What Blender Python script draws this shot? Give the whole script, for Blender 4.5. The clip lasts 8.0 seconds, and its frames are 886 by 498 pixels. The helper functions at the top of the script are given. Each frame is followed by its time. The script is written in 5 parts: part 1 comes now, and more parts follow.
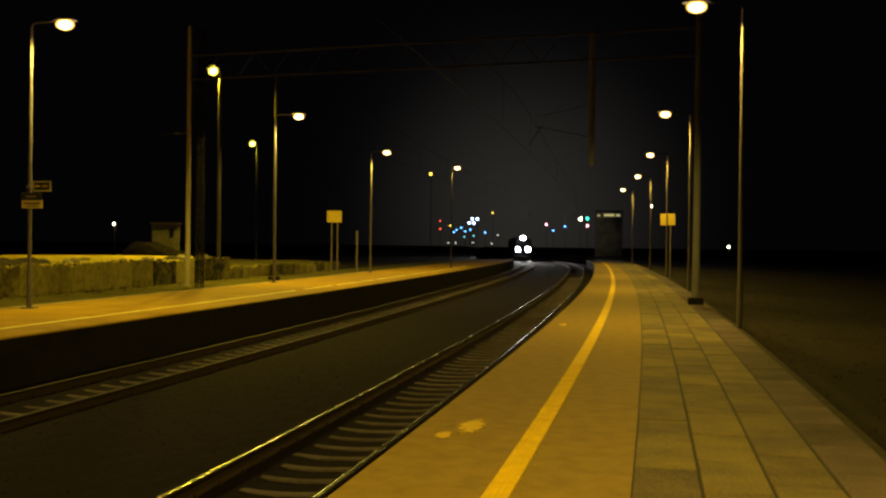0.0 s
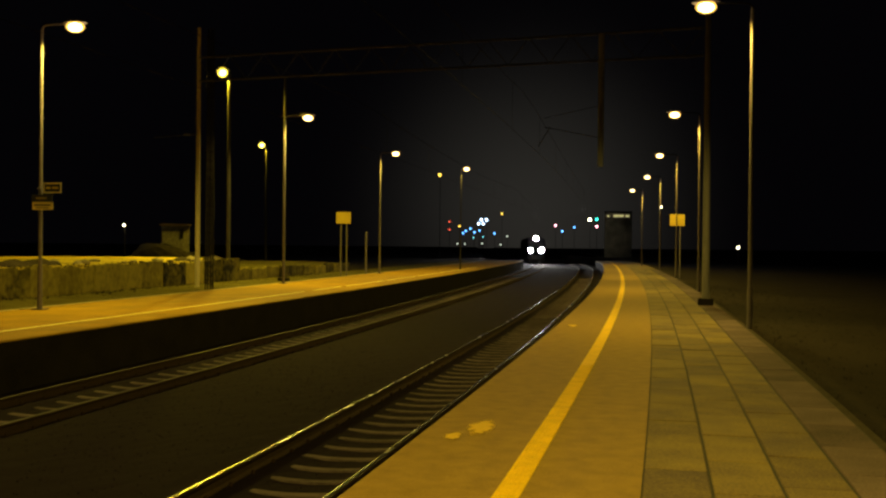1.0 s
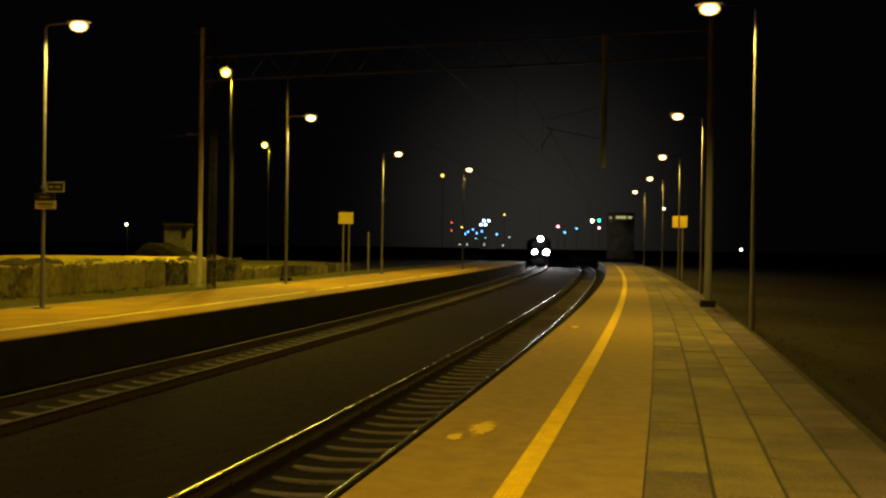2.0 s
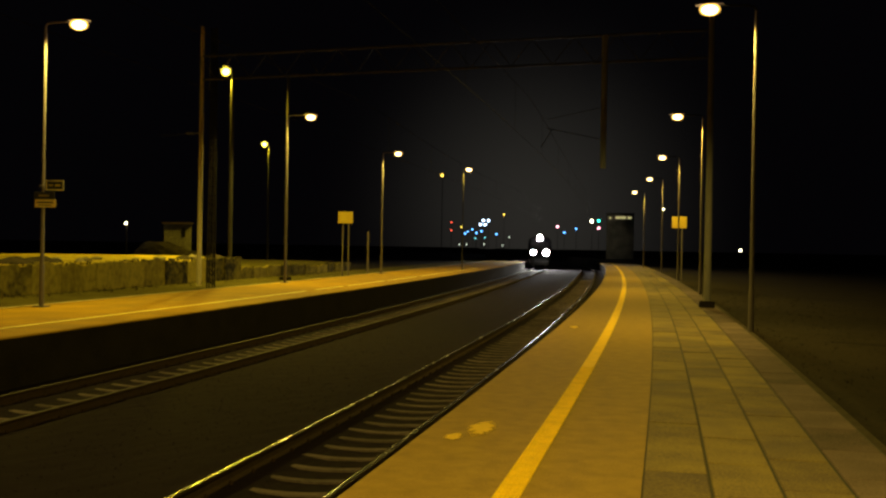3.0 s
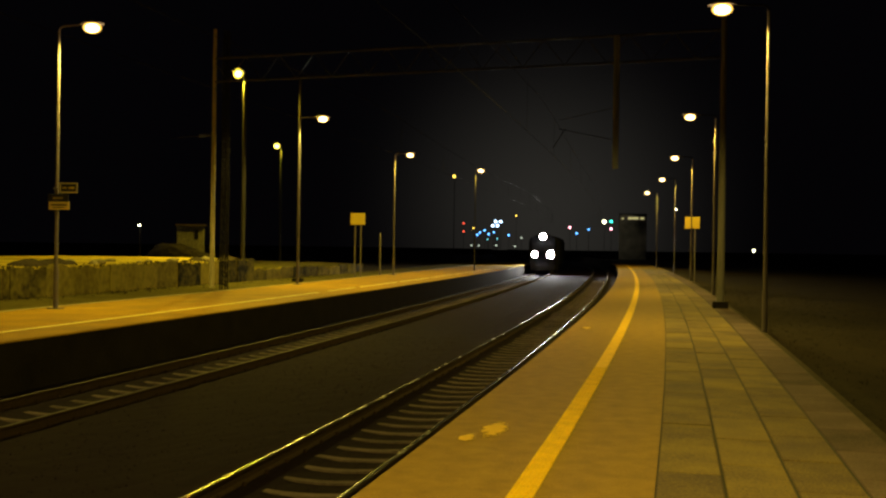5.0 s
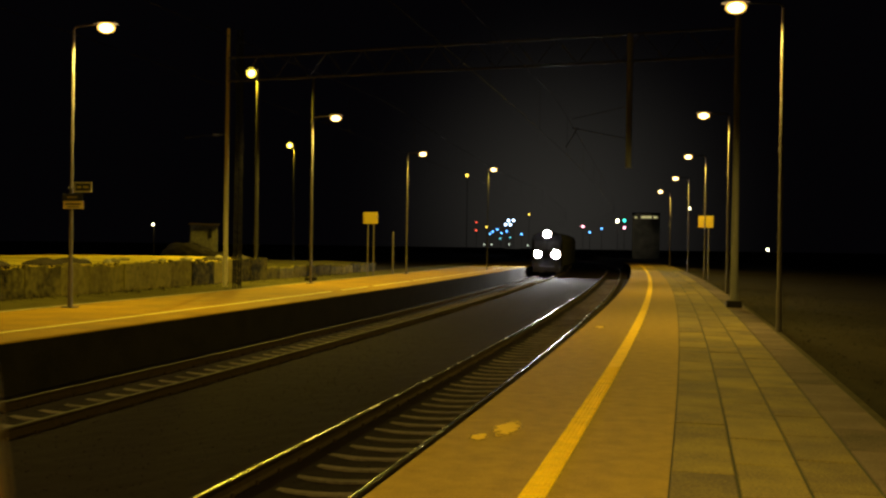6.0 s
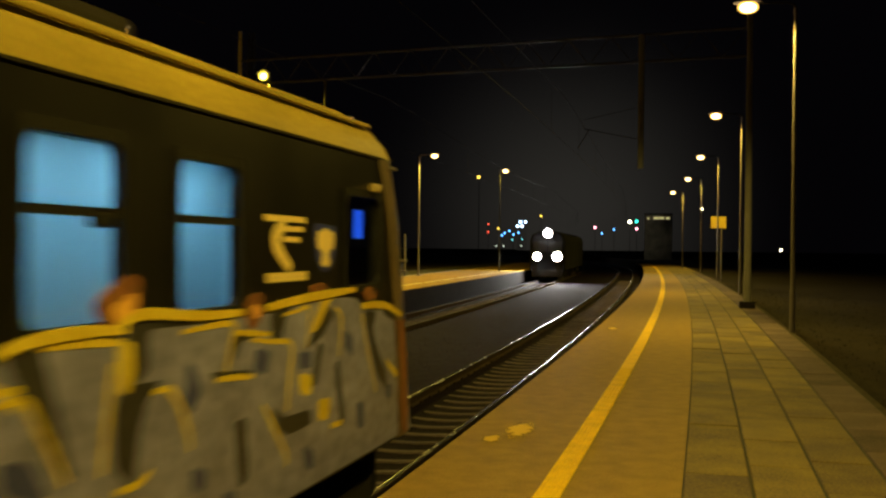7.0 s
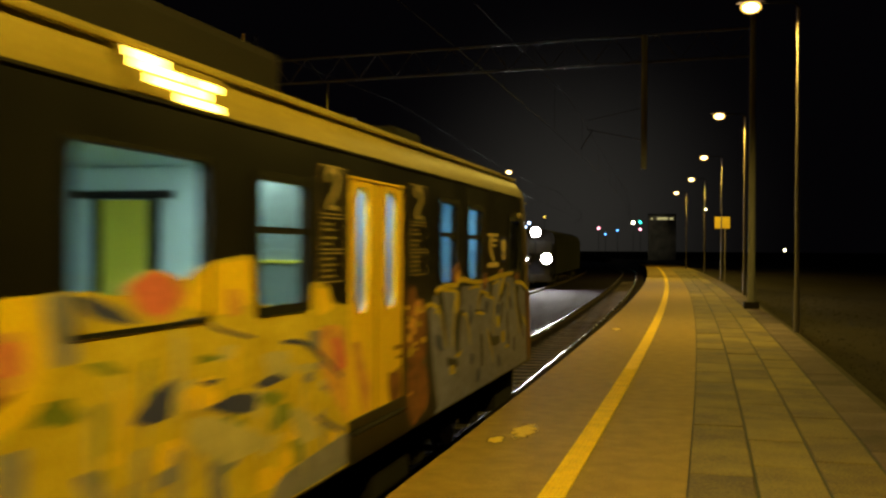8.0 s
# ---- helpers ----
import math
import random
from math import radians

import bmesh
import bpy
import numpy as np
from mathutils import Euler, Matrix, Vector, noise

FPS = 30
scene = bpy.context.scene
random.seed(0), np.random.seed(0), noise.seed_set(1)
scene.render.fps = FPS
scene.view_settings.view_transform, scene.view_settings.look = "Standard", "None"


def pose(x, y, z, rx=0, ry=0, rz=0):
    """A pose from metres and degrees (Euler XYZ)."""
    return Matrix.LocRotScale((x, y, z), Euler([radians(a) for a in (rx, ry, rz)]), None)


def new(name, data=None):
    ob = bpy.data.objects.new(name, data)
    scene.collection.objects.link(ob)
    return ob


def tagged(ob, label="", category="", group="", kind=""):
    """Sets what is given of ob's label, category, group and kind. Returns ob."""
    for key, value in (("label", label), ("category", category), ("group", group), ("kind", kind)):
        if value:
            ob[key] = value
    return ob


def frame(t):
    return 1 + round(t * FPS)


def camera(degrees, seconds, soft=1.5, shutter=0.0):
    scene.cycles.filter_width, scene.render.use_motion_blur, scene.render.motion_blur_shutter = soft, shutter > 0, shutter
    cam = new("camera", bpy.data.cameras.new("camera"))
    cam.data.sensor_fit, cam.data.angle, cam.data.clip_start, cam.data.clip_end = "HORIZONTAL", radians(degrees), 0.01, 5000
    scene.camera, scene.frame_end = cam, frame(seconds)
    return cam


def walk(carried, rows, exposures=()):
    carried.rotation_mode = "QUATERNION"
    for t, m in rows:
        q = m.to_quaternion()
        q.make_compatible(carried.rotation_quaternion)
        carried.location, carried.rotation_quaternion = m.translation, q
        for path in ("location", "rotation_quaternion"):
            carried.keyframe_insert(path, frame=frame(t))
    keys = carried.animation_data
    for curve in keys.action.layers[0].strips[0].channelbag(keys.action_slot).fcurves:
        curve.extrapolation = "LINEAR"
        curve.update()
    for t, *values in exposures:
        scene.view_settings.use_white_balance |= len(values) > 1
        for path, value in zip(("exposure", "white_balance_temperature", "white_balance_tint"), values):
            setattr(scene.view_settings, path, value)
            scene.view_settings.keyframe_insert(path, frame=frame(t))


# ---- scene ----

# ---------------------------------------------------------------- camera
EYE = 1.859
cam = camera(46.58, 8.0, soft=2.4, shutter=0.9)


def cam_pose(yaw, pitch, roll):
    return pose(0, 0, EYE, 90 + pitch, -roll, yaw)


walk(cam, [(t, cam_pose(a, b, c)) for t, a, b, c in (
    (0.0, 12.110, -0.263, 0.62), (0.5, 12.480, -0.036, 0.64), (1.0, 12.621, -0.213, 0.54), (1.5, 12.719, -0.174, 0.70),
    (2.25, 12.74, -0.18, 0.84), (3.0, 12.721, -0.191, 0.98), (3.5, 12.663, -0.185, 0.65), (4.0, 13.095, -0.062, 0.91),
    (4.75, 13.36, -0.12, 0.86), (5.5, 13.624, -0.168, 0.81), (6.0, 14.113, -0.202, 0.82), (6.3, 14.31, -0.21, 0.78),
    (6.5, 14.492, -0.176, 0.75), (6.7, 14.51, -0.25, 0.69), (7.0, 14.782, -0.115, 0.61), (7.3, 14.549, -0.11, 0.63),
    (7.5, 14.577, -0.300, 0.62), (7.6, 14.62, -0.17, 0.58), (8.0, 14.977, -0.045, 0.40))])

# ---------------------------------------------------------------- night sky
world = bpy.data.worlds.new("night")
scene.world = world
world.use_nodes = True
wn, wl = world.node_tree.nodes, world.node_tree.links.new
# dark sky; an added dome over the line's far end imitates headlamp glare
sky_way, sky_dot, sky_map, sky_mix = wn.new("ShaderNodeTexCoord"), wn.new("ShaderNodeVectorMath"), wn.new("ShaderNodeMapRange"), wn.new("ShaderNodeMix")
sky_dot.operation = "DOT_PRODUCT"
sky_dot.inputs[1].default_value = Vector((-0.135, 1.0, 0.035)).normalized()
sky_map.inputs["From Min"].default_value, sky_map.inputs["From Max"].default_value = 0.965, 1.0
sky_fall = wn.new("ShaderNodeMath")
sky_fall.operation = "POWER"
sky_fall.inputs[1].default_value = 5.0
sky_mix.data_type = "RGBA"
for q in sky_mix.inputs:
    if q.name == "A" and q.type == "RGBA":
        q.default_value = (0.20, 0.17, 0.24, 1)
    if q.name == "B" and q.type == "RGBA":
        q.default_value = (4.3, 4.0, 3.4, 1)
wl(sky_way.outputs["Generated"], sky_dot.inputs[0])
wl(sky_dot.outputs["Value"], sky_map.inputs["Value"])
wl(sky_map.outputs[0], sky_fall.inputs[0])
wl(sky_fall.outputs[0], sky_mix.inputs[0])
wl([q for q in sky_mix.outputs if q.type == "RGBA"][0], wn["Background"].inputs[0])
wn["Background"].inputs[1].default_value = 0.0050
scene.view_settings.exposure = 0.0

SODIUM = (1.0, 0.71, 0.10)
YARD = (1.0, 0.74, 0.04)
LAMP_W = 2180.0

# ---------------------------------------------------------------- plan: a long curve to the left
K, K2 = 0.0010758, -7.186e-6
RAIL_Z = -0.70
AXIS_NEAR, AXIS_FAR = -4.10, -9.79
TIE, TIE0 = 0.652, 10.797                          # sleeper spacing, and where one lies


def heading(s):
    s = min(s, 165.0)
    c = min(s, 150.0)
    return K * c + (K2 * c * c / 2 if c > 0 else 0) + 0.002 * max(0, s - 110)


def centre(s):
    c = min(s, 150.0)
    x = -K * c * c / 2 - (K2 * c ** 3 / 6 if c > 0 else 0)
    bend = min(max(0, s - 110), 55.0)
    return x - (s - c) * (K * 150 + K2 * 11250) - 0.001 * bend ** 2 - 0.11 * max(0, s - 165)


def at(n, s, z=0.0):
    """Place n metres to the right of the camera's own line, s metres along the line."""
    a = heading(s)
    return Vector((centre(s) + n * math.cos(a), s + n * math.sin(a), z))


def steps(a, b, d):
    k = max(1, int(round((b - a) / d)))
    return [a + (b - a) * i / k for i in range(k + 1)]


# ---------------------------------------------------------------- materials
def mat(name, color, rough=0.7, metal=0.0, var=0.25, scale=3.0, fine=60.0, bump=0.15, rand=0.0, island=False, spec=0.5, tint=None, coat=0.0):
    m = bpy.data.materials.new(name)
    m.use_nodes = True
    nt = m.node_tree
    b = nt.nodes["Principled BSDF"]
    N, Lk = nt.nodes.new, nt.links.new
    tc = N("ShaderNodeTexCoord")
    big, small = N("ShaderNodeTexNoise"), N("ShaderNodeTexNoise")
    big.inputs["Scale"].default_value, small.inputs["Scale"].default_value = scale, fine
    big.inputs["Detail"].default_value, small.inputs["Detail"].default_value = 6, 4
    place = tc.outputs["Object"]
    if rand and not island:
        # each piece takes another stretch of the pattern
        jump, far_off = N("ShaderNodeVectorMath"), N("ShaderNodeVectorMath")
        far_off.operation, jump.operation = "SCALE", "ADD"
        far_off.inputs[0].default_value = (37.0, 53.0, 11.0)
        Lk(N("ShaderNodeObjectInfo").outputs["Random"], far_off.inputs["Scale"])
        Lk(place, jump.inputs[0]), Lk(far_off.outputs[0], jump.inputs[1])
        place = jump.outputs[0]
    Lk(place, big.inputs["Vector"]), Lk(place, small.inputs["Vector"])
    add = N("ShaderNodeMath")
    add.operation = "ADD"
    Lk(big.outputs["Fac"], add.inputs[0]), Lk(small.outputs["Fac"], add.inputs[1])
    last = add
    if rand:
        src = N("ShaderNodeNewGeometry").outputs["Random Per Island"] if island else N("ShaderNodeObjectInfo").outputs["Random"]
        mul = N("ShaderNodeMath")
        mul.operation = "MULTIPLY_ADD"
        mul.inputs[1].default_value = rand
        Lk(src, mul.inputs[0]), Lk(add.outputs[0], mul.inputs[2])
        sub = N("ShaderNodeMath")
        sub.operation = "SUBTRACT"
        sub.inputs[1].default_value = rand / 2
        Lk(mul.outputs[0], sub.inputs[0])
        last = sub
    ramp = N("ShaderNodeValToRGB")
    lo = [c * (1 - var) for c in color]
    hi = [min(1, c * (1 + var)) for c in (tint or color)]
    ramp.color_ramp.elements[0].position, ramp.color_ramp.elements[1].position = 0.3, 0.72
    ramp.color_ramp.elements[0].color, ramp.color_ramp.elements[1].color = (*lo, 1), (*hi, 1)
    half = N("ShaderNodeMath")
    half.operation = "MULTIPLY"
    half.inputs[1].default_value = 0.5
    Lk(last.outputs[0], half.inputs[0]), Lk(half.outputs[0], ramp.inputs["Fac"])
    Lk(ramp.outputs["Color"], b.inputs["Base Color"])
    rr = N("ShaderNodeMapRange")
    rr.inputs["To Min"].default_value, rr.inputs["To Max"].default_value = max(0.02, rough - 0.12), min(1, rough + 0.12)
    Lk(big.outputs["Fac"], rr.inputs["Value"]), Lk(rr.outputs[0], b.inputs["Roughness"])
    b.inputs["Metallic"].default_value = metal
    b.inputs["Specular IOR Level"].default_value = spec
    b.inputs["Coat Weight"].default_value = coat
    if bump:
        bp = N("ShaderNodeBump")
        bp.inputs["Strength"].default_value, bp.inputs["Distance"].default_value = bump, 0.01
        Lk(add.outputs[0], bp.inputs["Height"]), Lk(bp.outputs[0], b.inputs["Normal"])
    return m


def glow(name, color, strength):
    m = bpy.data.materials.new(name)
    m.use_nodes = True
    b = m.node_tree.nodes["Principled BSDF"]
    b.inputs["Base Color"].default_value = (*[min(0.8, c) for c in color], 1)
    b.inputs["Emission Color"].default_value, b.inputs["Emission Strength"].default_value = (*color, 1), strength
    b.inputs["Roughness"].default_value = 0.3
    return m


def glassy(name, color=(0.9, 0.95, 1.0), rough=0.02):
    m = bpy.data.materials.new(name)
    m.use_nodes = True
    b = m.node_tree.nodes["Principled BSDF"]
    b.inputs["Base Color"].default_value = (*color, 1)
    b.inputs["Transmission Weight"].default_value, b.inputs["Roughness"].default_value, b.inputs["IOR"].default_value = 1, rough, 1.45
    return m


ASPHALT = mat("platform asphalt", (0.280, 0.170, 0.025), 0.8, var=0.40, scale=4.5, fine=55, bump=0.35, spec=0.12, tint=(0.240, 0.164, 0.040))
# far copy of the asphalt, with the lamps' orange put into its colour
FARASPHALT = mat("lamp-lit far asphalt", (0.305, 0.186, 0.007), 0.8, var=0.45, scale=0.8, fine=40, bump=0.3, spec=0.1)
SLAB = mat("concrete slab", (0.150, 0.108, 0.105), 0.85, var=0.55, scale=1.6, fine=45, bump=0.35, rand=0.28, spec=0.15, tint=(0.170, 0.129, 0.040))
SLABDIRT = mat("dirty concrete slab", (0.105, 0.078, 0.075), 0.9, var=0.6, scale=1.6, fine=45, bump=0.35, rand=0.3, spec=0.1)
DIRT = mat("trodden dirt", (0.05, 0.042, 0.03), 0.95, var=0.5, scale=3, fine=30, bump=0.4, spec=0.05)
JOINT = mat("joint dirt", (0.03, 0.026, 0.02), 0.95, var=0.3, fine=50)
CONCRETE = mat("weathered concrete", (0.30, 0.27, 0.16), 0.85, var=0.4, scale=1.5, fine=30, bump=0.3, rand=0.4, spec=0.2)
# the yard lamp's yellow light is put into the ramp top's colour
RAMPTOP = mat("lamplit gravel", (0.42, 0.34, 0.035), 0.9, var=0.9, scale=0.35, fine=6, bump=0.5, spec=0.1)
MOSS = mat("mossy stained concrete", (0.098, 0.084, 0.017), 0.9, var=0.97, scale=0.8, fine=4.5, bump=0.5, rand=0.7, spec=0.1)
# near-black, with the shade on the platform's face put into the colour
DARKWALL = mat("near-black concrete", (0.014, 0.012, 0.011), 0.95, var=0.5, scale=1.5, fine=25, bump=0.3, spec=0.04)
YELLOW = mat("yellow line paint", (0.72, 0.47, 0.004), 0.7, var=0.28, scale=4, fine=60, bump=0.2, spec=0.08)
WHITE = mat("worn yellowed paint", (0.92, 0.72, 0.16), 0.65, var=0.35, scale=5, fine=40, bump=0.15)
BALLAST = mat("ballast bed", (0.0082, 0.0051, 0.0108), 0.95, var=0.40, scale=9, fine=45, bump=0.5, spec=0.03)
STONE = mat("ballast stone", (0.0135, 0.0088, 0.0180), 0.95, var=0.35, scale=8, fine=60, rand=0.35, island=True, spec=0.03)
SLEEPER = mat("sleeper concrete", (0.080, 0.064, 0.074), 0.9, var=0.45, scale=5, fine=40, bump=0.3, rand=0.5, spec=0.08)
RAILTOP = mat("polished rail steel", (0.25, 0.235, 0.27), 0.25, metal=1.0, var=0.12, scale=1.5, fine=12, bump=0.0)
RAILDULL = mat("dull rail steel", (0.052, 0.047, 0.058), 0.7, metal=0.0, var=0.2, scale=1.5, fine=12, bump=0.0, spec=0.06)
RAILSIDE = mat("rusty rail", (0.030, 0.019, 0.012), 0.85, var=0.4, scale=8, fine=60, bump=0.3, spec=0.1)
GRASS = mat("dry grass ground", (0.026, 0.021, 0.017), 0.95, var=0.5, scale=0.7, fine=14, bump=0.6, spec=0.03)
VERGE = mat("mossy verge", (0.075, 0.066, 0.014), 0.95, var=0.6, scale=0.8, fine=12, bump=0.6, spec=0.03)
BLADE = mat("dry grass blades", (0.030, 0.025, 0.017), 0.9, var=0.4, scale=1, fine=20, rand=0.4, island=True, spec=0.03)
STEEL = mat("weathered grey pole", (0.125, 0.11, 0.13), 0.6, metal=0.1, var=0.25, scale=3, fine=40, bump=0.08, spec=0.3)
POLECON = mat("concrete mast", (0.135, 0.130, 0.140), 0.8, var=0.25, scale=2, fine=40, bump=0.2)
# pale, since lamplight on this one mast is put into its colour
PALEMAST = mat("lamplit pale mast", (0.52, 0.48, 0.27), 0.6, var=0.2, scale=2, fine=40, bump=0.1)
PRINT = mat("faint small print", (0.26, 0.20, 0.08), 0.5, var=0.2, scale=9, fine=60, bump=0.0)
CRESTBLUE = mat("blue crest film", (0.02, 0.03, 0.26), 0.5, var=0.2, scale=9, fine=60, bump=0.0)
RUST = mat("painted lattice steel", (0.014, 0.013, 0.010), 0.8, var=0.3, scale=4, fine=50, bump=0.15, spec=0.1)
BLACK = mat("black gloss paint", (0.0075, 0.007, 0.007), 0.34, var=0.25, scale=1.2, fine=20, bump=0.02, spec=0.26)
ROOFPAINT = mat("ochre grey roof paint", (0.27, 0.200, 0.036), 0.5, var=0.42, scale=0.9, fine=25, bump=0.05, spec=0.10)
CABGREY = mat("dirty cab paint", (0.105, 0.085, 0.052), 0.5, var=0.45, scale=2.5, fine=25, bump=0.04, spec=0.3, tint=(0.10, 0.065, 0.04))
DOORPAINT = mat("yellow door paint", (0.78, 0.51, 0.012), 0.45, var=0.14, scale=1.5, fine=25, bump=0.03, spec=0.3)
SILVER = mat("silver spray paint", (0.182, 0.186, 0.42), 0.45, var=0.6, scale=1.7, fine=10, bump=0.03)
INKED = mat("dark spray paint", (0.026, 0.026, 0.034), 0.5, var=0.4, scale=3, fine=20, bump=0.02, spec=0.3)
LEMON = mat("yellow spray paint", (0.68, 0.46, 0.008), 0.6, var=0.42, scale=2.2, fine=12, bump=0.02, spec=0.2, tint=(0.50, 0.40, 0.045))
CORAL = mat("coral red spray paint", (0.66, 0.17, 0.15), 0.55, var=0.3, scale=3, fine=12, bump=0.02, spec=0.2)
FLAME = mat("brown red spray paint", (0.125, 0.056, 0.036), 0.55, var=0.5, scale=3.5, fine=14, bump=0.02, spec=0.2, tint=(0.22, 0.090, 0.040))
PINK = mat("salmon spray paint", (0.58, 0.21, 0.15), 0.55, var=0.3, scale=2.2, fine=9, bump=0.02, spec=0.2, tint=(0.68, 0.40, 0.05))
NAVY = mat("blue grey spray paint", (0.035, 0.045, 0.20), 0.55, var=0.35, scale=3, fine=16, bump=0.02)
PALEGREY = mat("grey lilac spray paint", (0.21, 0.20, 0.30), 0.55, var=0.35, scale=3, fine=16, bump=0.02)
DOOR_PROUD = 0.0035
LILAC = mat("pale ochre spray paint", (0.46, 0.40, 0.22), 0.55, var=0.3, scale=3, fine=16, bump=0.02)
GREENP = mat("olive spray paint", (0.16, 0.20, 0.03), 0.55, var=0.3, scale=3, fine=16, bump=0.02)
FADED = mat("faded lettering film", (0.36, 0.28, 0.12), 0.5, var=0.45, scale=9, fine=40, bump=0.0)
# weak light on these poles is put into the dark colour
DARKPOLE = mat("dark dim-lit pole", (0.036, 0.034, 0.030), 0.85, var=0.35, scale=2, fine=40, bump=0.2, spec=0.1)
GALV = mat("dull galvanised steel", (0.050, 0.050, 0.055), 0.6, var=0.3, scale=3, fine=40, bump=0.05, spec=0.2)
HANGER = mat("bluish grey painted steel", (0.17, 0.18, 0.30), 0.7, var=0.25, scale=2, fine=30, bump=0.05, spec=0.2)
# door seal; shade of the recess is put into its darker yellow
SEALSHADE = mat("shaded ochre rubber", (0.30, 0.19, 0.012), 0.8, var=0.3, scale=3, fine=30, bump=0.05, spec=0.1)
DECAL = mat("cream lettering film", (0.70, 0.55, 0.22), 0.5, var=0.12, scale=8, fine=40, bump=0.0)
ARRIVEPAINT = mat("dark train paint", (0.006, 0.006, 0.007), 0.9, var=0.3, scale=1.5, fine=20, bump=0.02, spec=0.04)
UNDER = mat("sooty underframe", (0.016, 0.014, 0.012), 0.85, var=0.4, scale=4, fine=40, bump=0.2, spec=0.12)
TYRE = mat("wheel steel", (0.25, 0.22, 0.2), 0.4, metal=0.9, var=0.3, scale=6, fine=60)
INNER = mat("pale blue interior panel", (0.50, 0.62, 0.66), 0.5, var=0.06, scale=2, fine=30, bump=0.02)
SEATM = mat("green seat cloth", (0.30, 0.42, 0.03), 0.85, var=0.2, scale=4, fine=80, bump=0.1)
SEATBACK = mat("grey green partition board", (0.13, 0.17, 0.165), 0.5, var=0.3, scale=2, fine=20, bump=0.0)
INNERDOOR = mat("yellow door panel", (0.50, 0.45, 0.03), 0.5, var=0.1, scale=3, fine=30, bump=0.02)
SIGNY = mat("yellow sign face", (0.42, 0.30, 0.03), 0.5, var=0.08, scale=4, fine=40, bump=0.0)
# yellow raised towards white, for lamplight that misses the board
SIGNLIT = mat("lamplit yellow board film", (0.92, 0.80, 0.36), 0.5, var=0.08, scale=4, fine=40, bump=0.0)
SIGNRIM = mat("white rim film", (0.92, 0.90, 0.80), 0.5, var=0.08, scale=4, fine=40, bump=0.0)
SIGND = mat("dark blue sign face", (0.02, 0.025, 0.05), 0.4, var=0.1, scale=4, fine=40, bump=0.0)
RUBBER = mat("black rubber", (0.012, 0.012, 0.012), 0.8, var=0.2, spec=0.1)
PLASTER = mat("hut plaster", (0.24, 0.22, 0.16), 0.9, var=0.8, scale=0.5, fine=8, bump=0.2, spec=0.05)
TILE = mat("dark roof tiles", (0.06, 0.04, 0.03), 0.8, var=0.3, scale=2, fine=20, bump=0.3)


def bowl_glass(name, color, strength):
    """Warm lit bowl that lets the burner inside show; its amber rim imitates lamp bloom."""
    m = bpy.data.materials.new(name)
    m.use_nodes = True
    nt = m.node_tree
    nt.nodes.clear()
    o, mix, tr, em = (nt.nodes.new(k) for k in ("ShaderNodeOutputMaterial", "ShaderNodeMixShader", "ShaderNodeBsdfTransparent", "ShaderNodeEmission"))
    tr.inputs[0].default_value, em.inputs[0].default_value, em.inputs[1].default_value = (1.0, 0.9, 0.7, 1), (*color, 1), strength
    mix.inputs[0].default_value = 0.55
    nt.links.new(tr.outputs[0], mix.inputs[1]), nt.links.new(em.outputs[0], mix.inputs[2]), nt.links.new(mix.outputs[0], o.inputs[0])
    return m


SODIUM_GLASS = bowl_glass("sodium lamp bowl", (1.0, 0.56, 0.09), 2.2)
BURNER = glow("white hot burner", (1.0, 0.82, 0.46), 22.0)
YARD_BURNER = glow("yellow burner", (1.0, 0.88, 0.20), 20.0)
YARD_GLASS = bowl_glass("yellow lamp bowl", (1.0, 0.76, 0.04), 2.6)
HEAD = glow("headlamp glass", (1.0, 0.97, 0.90), 850.0)
SALOON_TUBE = glow("saloon tube", (0.80, 0.92, 0.76), 31.0)
TUBE = glow("cool interior tube", (0.42, 0.80, 1.0), 13.0)
SCREEN = glow("blue cab screen", (0.025, 0.13, 1.0), 0.95)
LED = glow("amber display", (1.0, 0.64, 0.08), 16.0)
PANE = glassy("window pane", (0.75, 0.88, 0.95))


# ---------------------------------------------------------------- mesh helpers
def part(name, bm, material, parent=None, label=""):
    me = bpy.data.meshes.new(name)
    bmesh.ops.recalc_face_normals(bm, faces=bm.faces)
    bm.to_mesh(me)
    bm.free()
    for m in material if isinstance(material, (list, tuple)) else [material]:
        me.materials.append(m)
    ob = new(name, me)
    if parent is not None:
        ob.parent = parent
    if label:
        ob["label"] = label
    return ob


def empty(name, m=None):
    ob = new(name)
    ob.empty_display_size = 0.3
    if m is not None:
        ob.matrix_basis = m
    return ob


def box(bm, x0, y0, z0, x1, y1, z1, bevel=0.0, m=None):
    r = bmesh.ops.create_cube(bm, size=1)
    vs = r["verts"]
    for v in vs:
        v.co = Vector((x0 + (v.co.x + 0.5) * (x1 - x0), y0 + (v.co.y + 0.5) * (y1 - y0), z0 + (v.co.z + 0.5) * (z1 - z0)))
    if bevel:
        es = list({e for v in vs for e in v.link_edges})
        r = bmesh.ops.bevel(bm, geom=es, offset=bevel, segments=2, affect="EDGES", profile=0.6)
        vs = list({v for f in r["faces"] for v in f.verts} | {v for v in vs if v.is_valid})
    if m is not None:
        for v in vs:
            v.co = m @ v.co
    return bm


